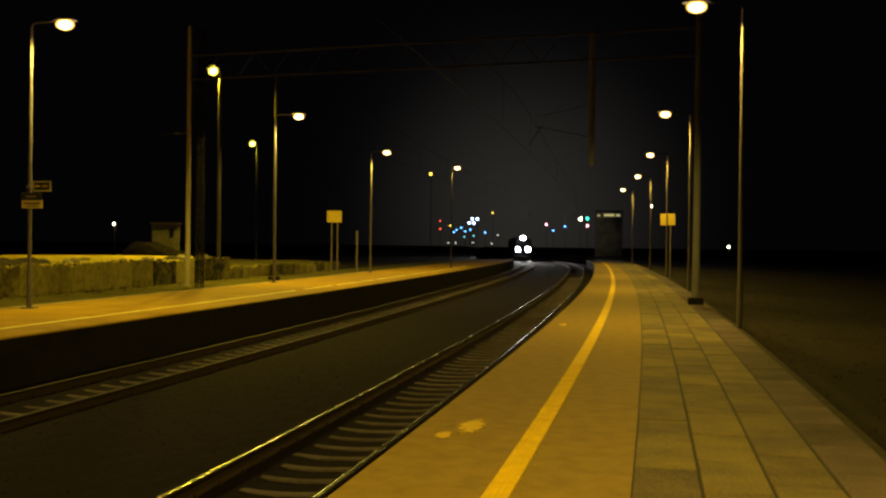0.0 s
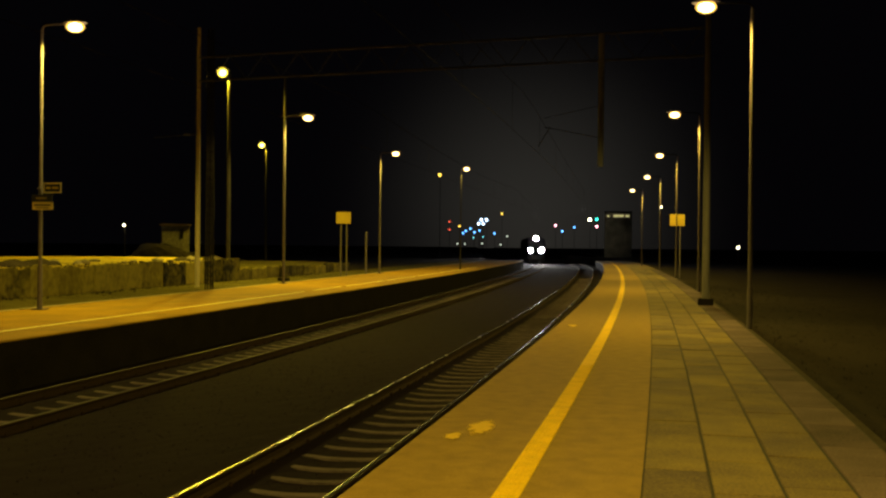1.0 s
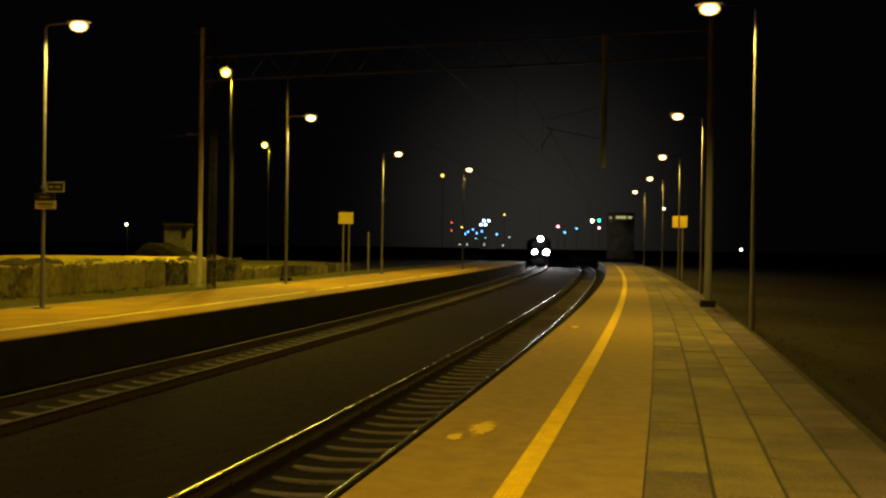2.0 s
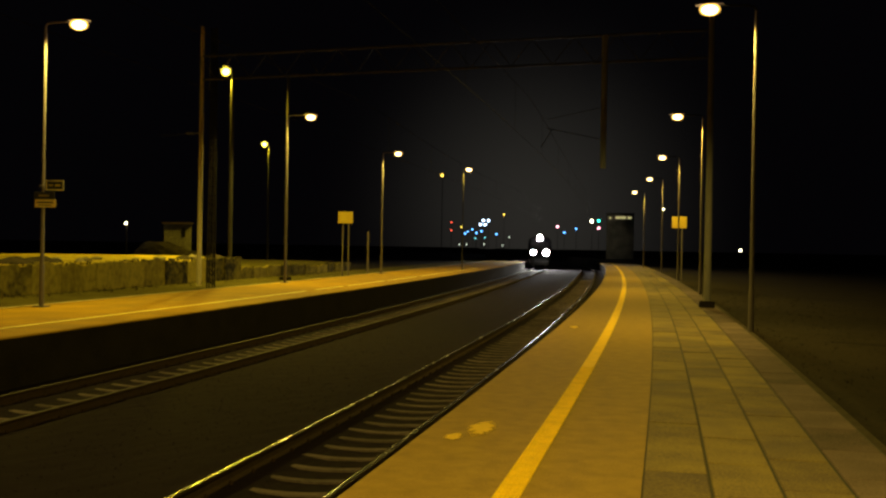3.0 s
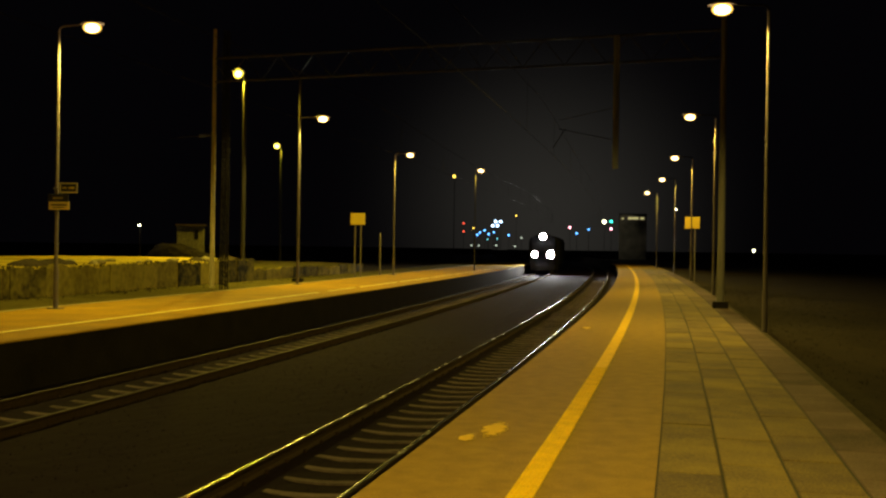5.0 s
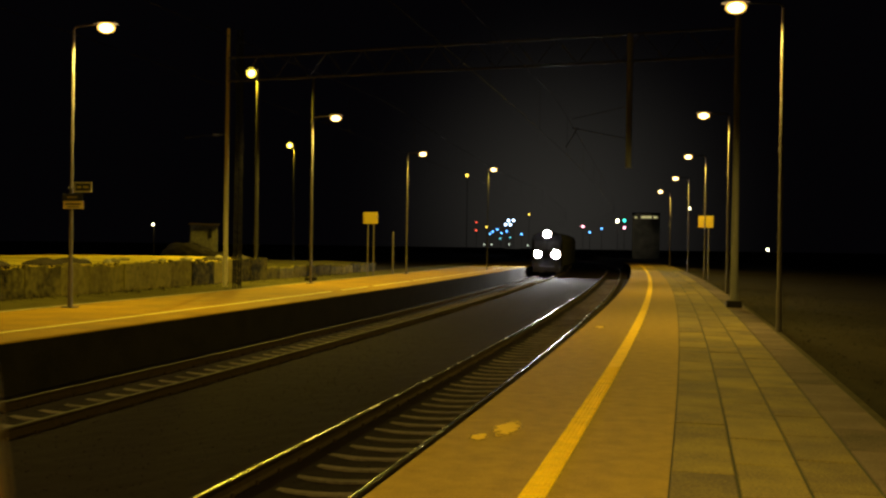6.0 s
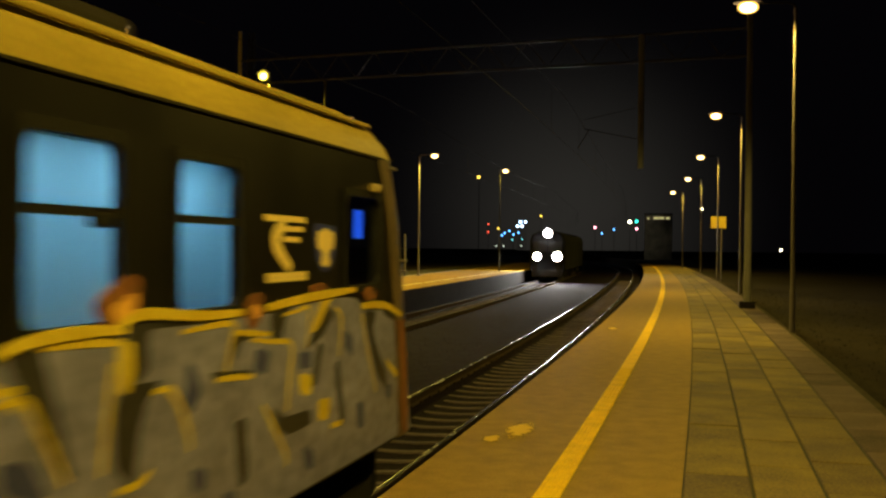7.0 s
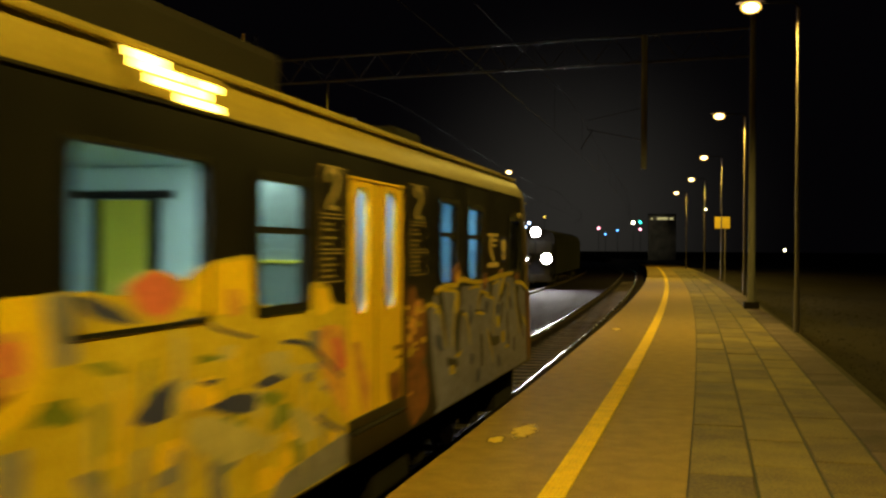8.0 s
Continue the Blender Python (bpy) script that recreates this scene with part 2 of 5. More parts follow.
def tube(bm, a, b, r0, r1=None, seg=10):
    a, b = Vector(a), Vector(b)
    r1 = r0 if r1 is None else r1
    q = (b - a).to_track_quat("Z", "Y")
    rings = [[bm.verts.new(p + q @ Vector((r * math.cos(2 * math.pi * i / seg), r * math.sin(2 * math.pi * i / seg), 0))) for i in range(seg)]
             for p, r in ((a, r0), (b, r1))]
    for i in range(seg):
        j = (i + 1) % seg
        bm.faces.new((rings[0][i], rings[0][j], rings[1][j], rings[1][i]))
    bm.faces.new(rings[0][::-1]), bm.faces.new(rings[1])
    return bm


def sweep(bm, prof, ss, closed=True, mats=None):
    """Carry a cross-section of (n, z) along the line."""
    rows = [[bm.verts.new(at(n, s, z)) for n, z in prof] for s in ss]
    k = len(prof)
    for a, b in zip(rows, rows[1:]):
        for i in range(k if closed else k - 1):
            f = bm.faces.new((a[i], a[(i + 1) % k], b[(i + 1) % k], b[i]))
            if mats:
                f.material_index, f.smooth = mats[i], mats[i] == 0
    if closed:
        bm.faces.new(rows[0]), bm.faces.new(rows[-1][::-1])
    return bm


def plate(bm, pts, thick, to):
    """A flat shape of (u, v) points, thick metres, laid out by the function to(u, v, w)."""
    lo = [bm.verts.new(to(u, v, 0)) for u, v in pts]
    hi = [bm.verts.new(to(u, v, thick)) for u, v in pts]
    k = len(pts)
    bm.faces.new(hi), bm.faces.new(lo[::-1])
    for i in range(k):
        bm.faces.new((lo[i], lo[(i + 1) % k], hi[(i + 1) % k], hi[i]))
    return bm


B = bmesh.new


# ---------------------------------------------------------------- ground, ballast, platforms
def ground_z(n, s):
    rough = 0.05 * noise.noise((n * 0.35, s * 0.2, 0)) + 0.12 * noise.noise((n * 0.06, s * 0.03, 4))
    if n > 2.0:
        return -0.12 - min(1, (n - 2.0) / 6) * 0.35 + rough * min(1, (n - 2) / 2)
    if n > -17.2:
        return -1.10
    return 0.0 + rough * min(1, (-17.2 - n) / 2)


def build_ground():
    ns = [-900, -400, -150, -80, -60, -48, -40, -34, -30, -27, -24, -22, -20.5, -19.2, -18.2, -17.25, -17.15, -11, -4, 1.95, 2.05, 2.6, 3.2, 4, 5, 6, 7.5, 9, 11, 14, 18, 24, 32, 45, 70, 120, 250, 600, 900]
    ss = [-300, -120, -60, -30, -10] + steps(0, 90, 1.5) + [95, 100, 110, 120, 135, 150, 180, 220, 300, 450, 700, 1200]
    bm = B()
    rows = [[bm.verts.new(at(n, s, ground_z(n, s))) for n in ns] for s in ss]
    for a, b in zip(rows, rows[1:]):
        for i in range(len(ns) - 1):
            bm.faces.new((a[i], a[i + 1], b[i + 1], b[i])).smooth = True
    tagged(part("ground", bm, GRASS), "dark dry grass ground beside the railway", "ground", kind="structure")
    # rough tufts along the platforms
    rng = random.Random(3)
    vs, fs = [], []
    for _ in range(4000):
        if rng.random() < 0.62:
            n, s = 2.15 + abs(rng.gauss(0, 2.6)), rng.uniform(3, 60)
        else:
            n, s = -17.3 - abs(rng.gauss(0, 0.9)), rng.uniform(14, 75)
        p = at(n, s, ground_z(n, s) - 0.02)
        h, a = rng.uniform(0.02, 0.075), rng.uniform(0, 6.28)
        for _ in range(3):
            a += 2.1 + rng.uniform(-0.5, 0.5)
            w = Vector((math.cos(a), math.sin(a), 0))
            q, lean = p + w * 0.03, w * h * rng.uniform(0.2, 0.8)
            i = len(vs)
            side = Vector((-w.y, w.x, 0)) * 0.012
            vs += [q - side, q + side, q + lean + Vector((0, 0, h * rng.uniform(0.7, 1.1)))]
            fs.append((i, i + 1, i + 2))
    me = bpy.data.meshes.new("grass")
    me.from_pydata([tuple(v) for v in vs], [], fs)
    me.materials.append(BLADE)
    tagged(new("grass", me), "sparse dry grass tufts along the platform edges", "grass", kind="stuff")


def build_ballast():
    bm = B()
    ns = steps(-11.45, -2.45, 0.15)
    rng = random.Random(8)
    ss = [-60, -40, -20, -10, -5] + steps(-2, 40, 0.35) + steps(41, 120, 2.5) + [140, 160, 190, 240]

    def z(n, s):
        d = min(abs(n - AXIS_NEAR), abs(n - AXIS_FAR))
        base = -0.898 - 0.037 * max(0.0, 1 - (d / 0.66) ** 2) if d < 0.72 else -0.855
        for axis in (AXIS_NEAR, AXIS_FAR):
            base += 0.036 * max(0.0, 1 - ((n - axis + 0.62) / 0.36) ** 2) if -0.70 < n - axis < -0.2 else 0.0
        return base + rng.uniform(-0.007, 0.007)
    rows = [[bm.verts.new(at(n, s, z(n, s))) for n in ns] for s in ss]
    for a, b in zip(rows, rows[1:]):
        for i in range(len(ns) - 1):
            bm.faces.new((a[i], a[i + 1], b[i + 1], b[i]))
    bed = tagged(part("ballast", bm, BALLAST), "dark stone ballast bed under both tracks", "ballast", kind="structure")
    vs, fs = [], []
    for _ in range(7000):
        s = 4 + 26 * rng.random() ** 1.6
        n = rng.uniform(-11.3, -2.6)
        if min(abs(n - AXIS_NEAR), abs(n - AXIS_FAR)) < 1.3 and abs(((s - TIE0) / TIE + 0.5) % 1.0 - 0.5) < 0.28:
            continue
        c, r = at(n, s, z(n, s) + 0.01), rng.uniform(0.006, 0.016)
        i = len(vs)
        a = rng.uniform(0, 6.28)
        for k in range(3):
            vs.append((c.x + r * math.cos(a + 2.1 * k), c.y + r * math.sin(a + 2.1 * k), c.z - r * 0.4))
        for k in range(3):
            vs.append((c.x + 0.7 * r * math.cos(a + 2.1 * k + 0.9), c.y + 0.7 * r * math.sin(a + 2.1 * k + 0.9), c.z + r * rng.uniform(0.15, 0.5)))
        fs += [(i + 3, i + 4, i + 5)] + [(i + k, i + (k + 1) % 3, i + 3 + k) for k in range(3)] + [(i + (k + 1) % 3, i + 3 + (k + 1) % 3, i + 3 + k) for k in range(3)]
    me = bpy.data.meshes.new("ballast_stones")
    me.from_pydata(vs, [], fs)
    me.materials.append(STONE)
    tagged(new("ballast_stones", me), "loose dark ballast stones lying between the rails", "stones", kind="stuff")


def build_track(axis, name, label):
    root = tagged(empty(name), label, "railway track", kind="structure")
    crown = [(-0.036, -0.006), (-0.031, 0.001), (-0.022, 0.0026), (-0.011, 0.0036), (0.0, 0.0040), (0.011, 0.0036), (0.022, 0.0026), (0.031, 0.001), (0.036, -0.006)]
    head = crown + [(0.036, -0.03), (0.010, -0.045), (0.010, -0.135), (0.07, -0.155), (0.07, -0.168),
            (-0.07, -0.168), (-0.07, -0.155), (-0.010, -0.135), (-0.010, -0.045), (-0.036, -0.03)]
    mats = [1] + [0] * 6 + [1] * 12
    ss = steps(-60, 0, 4) + steps(0, 100, 1.0)[1:] + steps(100, 240, 5)[1:]
    for d in (-0.75, 0.75):
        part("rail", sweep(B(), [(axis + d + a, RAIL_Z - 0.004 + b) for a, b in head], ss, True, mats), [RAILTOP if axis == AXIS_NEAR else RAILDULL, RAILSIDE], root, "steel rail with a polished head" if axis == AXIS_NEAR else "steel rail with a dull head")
    bm = B()
    prof = [(-0.14, -0.20), (-0.065, -0.004), (0.065, -0.004), (0.14, -0.20)]
    rows = []
    for x, drop in ((-1.25, 0.02), (-1.2, 0), (-0.62, 0), (-0.45, 0.016), (-0.2, 0.034), (0, 0.038), (0.2, 0.034), (0.45, 0.016), (0.62, 0), (1.2, 0), (1.25, 0.02)):
        rows.append([bm.verts.new((x, y, z - drop)) for y, z in prof])
    for a, b in zip(rows, rows[1:]):
        for i in range(3):
            bm.faces.new((a[i], a[i + 1], b[i + 1], b[i]))
    bm.faces.new(rows[0]), bm.faces.new(rows[-1])
    bmesh.ops.recalc_face_normals(bm, faces=bm.faces)
    me = bpy.data.meshes.new("sleeper")
    bm.to_mesh(me)
    bm.free()
    me.materials.append(SLEEPER)
    for k in range(150):
        s = TIE0 + TIE * (k - 28)
        ob = new("sleeper", me)
        ob.parent = root
        ob.matrix_basis = Matrix.Translation(at(axis, s, RAIL_Z - 0.172)) @ Matrix.Rotation(heading(s), 4, "Z")
    bm = B()
    for d in (-0.75, 0.75):
        for k in range(60):
            s = TIE0 + TIE * (k - 15)
            for e in (-0.09, 0.09):
                p = at(axis + d + e, s, RAIL_Z - 0.165)
                tube(bm, p, p + Vector((0, 0, 0.05)), 0.028, 0.018, 6)
    part("rail_clips", bm, RAILSIDE, root, "rusty rail fastenings")["kind"] = "stuff"
    return root


SLAB_N = (-0.19, 0.345, 0.885, 1.42, 1.98)
SLAB_L = 1.24


def stain(parent, n, s, rx, ry):
    """A worn smear of yellow paint, ragged at its rim."""
    m = bpy.data.materials.new("worn paint smear")
    m.use_nodes = True
    nt = m.node_tree
    b, N, Lk = nt.nodes["Principled BSDF"], nt.nodes.new, nt.links.new
    tc, mp, gr, nz = N("ShaderNodeTexCoord"), N("ShaderNodeMapping"), N("ShaderNodeTexGradient"), N("ShaderNodeTexNoise")
    mp.inputs["Scale"].default_value = (1 / rx, 1 / ry, 1)
    gr.gradient_type = "SPHERICAL"
    nz.inputs["Scale"].default_value, nz.inputs["Detail"].default_value = 7, 9
    Lk(tc.outputs["Object"], mp.inputs["Vector"]), Lk(mp.outputs[0], gr.inputs["Vector"]), Lk(tc.outputs["Object"], nz.inputs["Vector"])
    mul, rng_ = N("ShaderNodeMath"), N("ShaderNodeMapRange")
    mul.operation = "MULTIPLY"
    Lk(gr.outputs["Fac"], mul.inputs[0]), Lk(nz.outputs["Fac"], mul.inputs[1]), Lk(mul.outputs[0], rng_.inputs["Value"])
    rng_.inputs["From Min"].default_value, rng_.inputs["From Max"].default_value, rng_.inputs["To Max"].default_value = 0.17, 0.30, 0.9
    Lk(rng_.outputs[0], b.inputs["Alpha"])
    b.inputs["Base Color"].default_value, b.inputs["Roughness"].default_value = (0.66, 0.43, 0.006, 1), 0.8
    bm = B()
    plate(bm, [(rx * math.cos(a), ry * math.sin(a)) for a in np.linspace(0, 2 * math.pi, 20, endpoint=False)], 0.002, lambda u, v, w: Vector((u, v, w)))
    ob = part("paint_stain", bm, m, parent, "worn yellow paint stain")
    ob.matrix_basis = Matrix.Translation(at(n, s, 0.006)) @ Matrix.Rotation(heading(s), 4, "Z")


def build_near_platform():
    root = tagged(empty("platform"), "asphalt railway platform with concrete slabs and a yellow line", "platform", kind="structure")
    ss = steps(-60, 0, 5) + steps(0, 100, 2)[1:] + steps(100, 135, 5)[1:]
    part("asphalt", sweep(B(), [(-2.39, -0.05), (-2.36, 0), (-1.3, 0.004), (-0.19, 0), (-0.19, -0.08), (-2.39, -0.08)], ss), ASPHALT, root, "worn reddish-grey asphalt strip")
    part("edge_wall", sweep(B(), [(-2.34, -0.08), (2.02, -0.08), (2.02, -1.2), (-2.34, -1.2)], ss), DARKWALL, root, "near-black concrete platform wall")
    part("joint_bed", sweep(B(), [(-0.19, -0.08), (-0.19, -0.014), (1.99, -0.014), (1.99, -0.08)], ss), JOINT, root, "dark dirt in the slab joints")
    part("kerb", sweep(B(), [(1.99, -0.10), (1.99, -0.012), (2.08, -0.012), (2.08, -0.20)], ss), DIRT, root, "dirty concrete kerb")
    part("yellow_line", sweep(B(), [(-1.265, 0.001), (-1.26, 0.010), (-1.065, 0.010), (-1.06, 0.001)], ss), YELLOW, root, "yellow painted safety line")
    vs, fs = [], []
    for k in range(240):
        for j in range(5):
            p = at(-1.245 + j * 0.041, 4.2 + k * 0.05, 0.009)
            i = len(vs)
            vs += [(p.x - 0.014, p.y - 0.014, p.z), (p.x + 0.014, p.y - 0.014, p.z), (p.x + 0.014, p.y + 0.014, p.z), (p.x - 0.014, p.y + 0.014, p.z),
                   (p.x - 0.007, p.y - 0.007, p.z + 0.005), (p.x + 0.007, p.y - 0.007, p.z + 0.005), (p.x + 0.007, p.y + 0.007, p.z + 0.005), (p.x - 0.007, p.y + 0.007, p.z + 0.005)]
            fs += [(i, i + 1, i + 5, i + 4), (i + 1, i + 2, i + 6, i + 5), (i + 2, i + 3, i + 7, i + 6), (i + 3, i, i + 4, i + 7), (i + 4, i + 5, i + 6, i + 7)]
    me = bpy.data.meshes.new("tactile_studs")
    me.from_pydata(vs, [], fs)
    me.materials.append(YELLOW)
    st = new("tactile_studs", me)
    st.parent = root
    st["kind"] = "stuff"
    rng = random.Random(5)
    for n, s, rx, ry in ((-1.84, 10.35, 0.22, 0.72), (-2.02, 9.80, 0.14, 0.34), (-1.98, 24.2, 0.2, 0.6)):
        stain(root, n, s, rx, ry)
    # slabs, each on its own
    meshes = []
    for c in range(4):
        w = SLAB_N[c + 1] - SLAB_N[c] - 0.027
        bm = B()
        box(bm, -w / 2, -SLAB_L / 2 + 0.011, -0.06, w / 2, SLAB_L / 2 - 0.011, 0, bevel=0)
        top = [e for e in bm.edges if all(v.co.z > -0.01 for v in e.verts)]
        bmesh.ops.bevel(bm, geom=top, offset=0.007, segments=1, affect="EDGES")
        bmesh.ops.recalc_face_normals(bm, faces=bm.faces)
        me = bpy.data.meshes.new("slab")
        bm.to_mesh(me)
        bm.free()
        me.materials.append(SLABDIRT if c == 3 else SLAB)
        meshes.append(me)
    for c in range(4):
        shift = (0.93, 0.17, 0.51, 1.1)[c] - (SLAB_L if c != 1 else 0)
        for k in range(74):
            s = -3.9 + shift + SLAB_L * k
            n = (SLAB_N[c] + SLAB_N[c + 1]) / 2
            ob = new("slab", meshes[c])
            ob.parent = root
            ob.matrix_basis = Matrix.Translation(at(n, s, rng.uniform(-0.004, 0.004))) @ Matrix.Rotation(heading(s), 4, "Z") @ Matrix.Rotation(rng.uniform(-0.006, 0.006), 4, "Y") @ Matrix.Rotation(rng.uniform(-0.003, 0.003), 4, "X")
    part("rear_slabs", sweep(B(), [(-0.19, -0.014), (-0.19, -0.002), (1.98, -0.002), (1.98, -0.014)], steps(-60, -4.4, 4)), SLAB, root)["kind"] = "stuff"
    part("far_slabs", sweep(B(), [(-0.19, -0.014), (-0.19, -0.002), (1.98, -0.002), (1.98, -0.014)], steps(88.6, 135, 4)), SLAB, root)["kind"] = "stuff"


def build_far_platform():
    root = tagged(empty("platform_far"), "opposite asphalt railway platform with a thin edge line", "platform", kind="structure")
    ss = steps(-60, 0, 5) + steps(0, 126, 2)[1:]
    part("asphalt", sweep(B(), [(-11.525, 0.060), (-11.54, 0.08), (-14, 0.085), (-16.45, 0.06), (-16.45, 0.045), (-11.525, 0.045)], ss), FARASPHALT, root, "lamp-lit asphalt surface")
    part("edge_wall", sweep(B(), [(-11.55, 0.045), (-16.45, 0.045), (-16.45, -1.2), (-11.55, -1.2)], ss), DARKWALL, root, "near-black concrete platform wall")
    part("kerb", sweep(B(), [(-16.45, -0.15), (-16.45, 0.075), (-16.57, 0.075), (-16.57, -0.15)], ss), CONCRETE, root, "worn concrete kerb")
    part("verge", sweep(B(), [(-16.57, 0.0), (-17.3, 0.05), (-18.3, 0.07), (-19.1, 0.10), (-19.1, -0.4), (-16.57, -0.4)], ss), VERGE, root, "mossy grass verge behind the kerb")
    rng = random.Random(4)
    s = 6.0
    while s < 80:
        d = rng.uniform(1.5, 5.0) if s > 30 else 8.0
        part("edge_line", sweep(B(), [(-12.74, 0.078), (-12.735, 0.092), (-12.64, 0.092), (-12.635, 0.078)], steps(s, s + d, 1.2)), WHITE, root, "worn pale edge line")
        s += d + (rng.choice((0.1, 0.3, 0.8, 1.2)) if s > 30 else 0.03)


# ---------------------------------------------------------------- lamps, masts, signs
def lamp_post(n, s, height, reach, power, color, glass, label, base=0.0, toward=-1, light=True, group="platform lamps", paint=None, stout=1.0):
    """A steel post with a short arm and a flat lantern that leans out over the platform."""
    root = tagged(empty("street_lamp", Matrix.Translation(at(n, s, base)) @ Matrix.Rotation(heading(s), 4, "Z")), label, "lamp post", group)
    h, yard = height - base, glass is YARD_GLASS
    bm = B()
    tube(bm, (0, 0, 0), (0, 0, 1.1), 0.068 * stout, 0.064 * stout, 14), tube(bm, (0, 0, 1.1), (0, 0, h - 0.08), 0.052 * stout, 0.038 * stout, 14)
    part("post", bm, paint or STEEL, root)
    bm = B()
    box(bm, -0.16, -0.16, -0.03, 0.16, 0.16, 0.035, 0.01)
    part("base_plate", bm, STEEL, root)
    bm = B()
    pts = [(0, h - 0.12), (0.01, h - 0.04), (0.06, h + 0.02), (0.18, h + 0.05), (reach - 0.2, h + 0.07)]
    for a, b in zip(pts, pts[1:]):
        tube(bm, (toward * a[0], 0, a[1]), (toward * b[0], 0, b[1]), 0.024, 0.024, 8)
    # one side's arms are coloured near-black, as no light shows on them
    part("arm", bm, RUST if toward < 0 else STEEL, root)
    bm = B()
    bmesh.ops.create_uvsphere(bm, u_segments=16, v_segments=8, radius=1)
    bmesh.ops.delete(bm, geom=[v for v in bm.verts if v.co.z < -0.05], context="VERTS")
    for v in bm.verts:
        v.co = Vector((toward * reach + v.co.x * 0.34, v.co.y * 0.20, h + 0.075 + v.co.z * 0.11))
    part("lantern", bm, STEEL, root, "grey lantern housing")
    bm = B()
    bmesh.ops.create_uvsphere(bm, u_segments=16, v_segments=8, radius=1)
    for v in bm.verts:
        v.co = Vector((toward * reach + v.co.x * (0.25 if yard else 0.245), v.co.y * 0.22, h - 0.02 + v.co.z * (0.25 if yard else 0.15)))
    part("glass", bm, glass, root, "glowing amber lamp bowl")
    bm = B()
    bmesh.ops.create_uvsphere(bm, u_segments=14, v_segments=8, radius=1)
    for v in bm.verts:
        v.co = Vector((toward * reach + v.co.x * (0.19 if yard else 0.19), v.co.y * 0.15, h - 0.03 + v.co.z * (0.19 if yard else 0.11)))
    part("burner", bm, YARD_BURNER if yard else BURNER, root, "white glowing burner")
    if light:
        ld = bpy.data.lights.new("lamp_light", "SPOT")
        ld.energy, ld.color, ld.spot_size, ld.spot_blend, ld.shadow_soft_size = power, color, radians(166), 0.35, 0.12
        ob = new("lamp_light", ld)
        ob.location = at(n, s, 0) + Matrix.Rotation(heading(s), 3, "Z") @ Vector((toward * reach, 0, 0)) + Vector((0, 0, height - 0.31))
    return root


def build_lamps():
    for k, dn in ((-2, 0), (-1, 0), (0, 0), (1, -0.04), (2, 0.04), (3, 0.0), (4, -0.62)):
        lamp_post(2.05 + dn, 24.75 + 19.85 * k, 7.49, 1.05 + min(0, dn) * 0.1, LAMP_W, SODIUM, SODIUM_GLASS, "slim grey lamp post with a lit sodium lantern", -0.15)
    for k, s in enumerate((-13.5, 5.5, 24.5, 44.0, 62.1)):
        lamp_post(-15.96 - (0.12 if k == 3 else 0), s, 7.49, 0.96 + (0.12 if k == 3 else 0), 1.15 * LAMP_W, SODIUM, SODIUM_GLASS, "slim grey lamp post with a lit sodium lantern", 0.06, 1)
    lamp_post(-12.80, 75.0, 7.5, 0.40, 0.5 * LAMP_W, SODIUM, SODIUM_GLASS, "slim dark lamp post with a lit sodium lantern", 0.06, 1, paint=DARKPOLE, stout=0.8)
    lamp_post(-19.74, 46.6, 10.05, 0.36, 2.6 * LAMP_W, YARD, YARD_GLASS, "thick dark yard lamp pole with a yellow lantern", 0.0, -1, group="yard lamps", paint=DARKPOLE, stout=1.9)
    lamp_post(-29.6, 80.5, 9.9, 0.4, 1.5 * LAMP_W, YARD, YARD_GLASS, "tall yard lamp post with a yellow lantern", 0.0, -1, group="yard lamps", paint=DARKPOLE, stout=1.6)


def catenary_mast(n, s, height, twin, label, radius=0.10, paint=None):
    root = tagged(empty("catenary_mast", Matrix.Translation(at(n, s, -0.05)) @ Matrix.Rotation(heading(s), 4, "Z")), label, "mast", "overhead line masts")
    bm = B()
    w = 0.24 if not twin else 0.2
    box(bm, -w, -w, -0.25, w, w, 0.26 if not twin else 0.1, 0.05)
    part("footing", bm, DARKWALL, root, "rough dark concrete footing")
    bm = B()
    r = radius
    tube(bm, (0, 0, 0.2), (0, 0, height), r, r * 0.72, 16)
    part("mast", bm, paint or POLECON, root, "tapered mast")
    if twin:
        bm = B()
        for dx in (-0.115, 0.115):
            for dy in (-0.115, 0.115):
                tube(bm, (0.36 + dx, 0.3 + dy, -0.1), (0.36 + dx * 0.7, 0.3 + dy * 0.7, height), 0.028, 0.028, 4)
        z = 0.2
        while z < height - 0.4:
            k = 0.115 * (1 - 0.3 * z / height)
            for sx in (-1, 1):
                tube(bm, (0.36 + sx * k, 0.3 - k, z), (0.36 + sx * k, 0.3 + k, z + 0.35), 0.018, 0.018, 4)
                tube(bm, (0.36 - k, 0.3 + sx * k, z + 0.35), (0.36 + k, 0.3 + sx * k, z), 0.018, 0.018, 4)
            z += 0.35
        part("lattice_column", bm, RUST, root, "dark lattice steel column")
        bm = B()
        tube(bm, (-0.05, 0, 6.10), (-0.30, -0.04, 6.08), 0.030, 0.030, 8)
        for i in range(4):
            tube(bm, (-0.32 - 0.07 * i, -0.05, 6.08), (-0.35 - 0.07 * i, -0.05, 6.08), 0.055, 0.055, 10)
        tube(bm, (-0.30, -0.05, 6.08), (-1.65, -0.3, 5.95), 0.010, 0.010, 6)
        part("stay_wire", bm, GALV, root, "pale insulated stay wire")
    return root


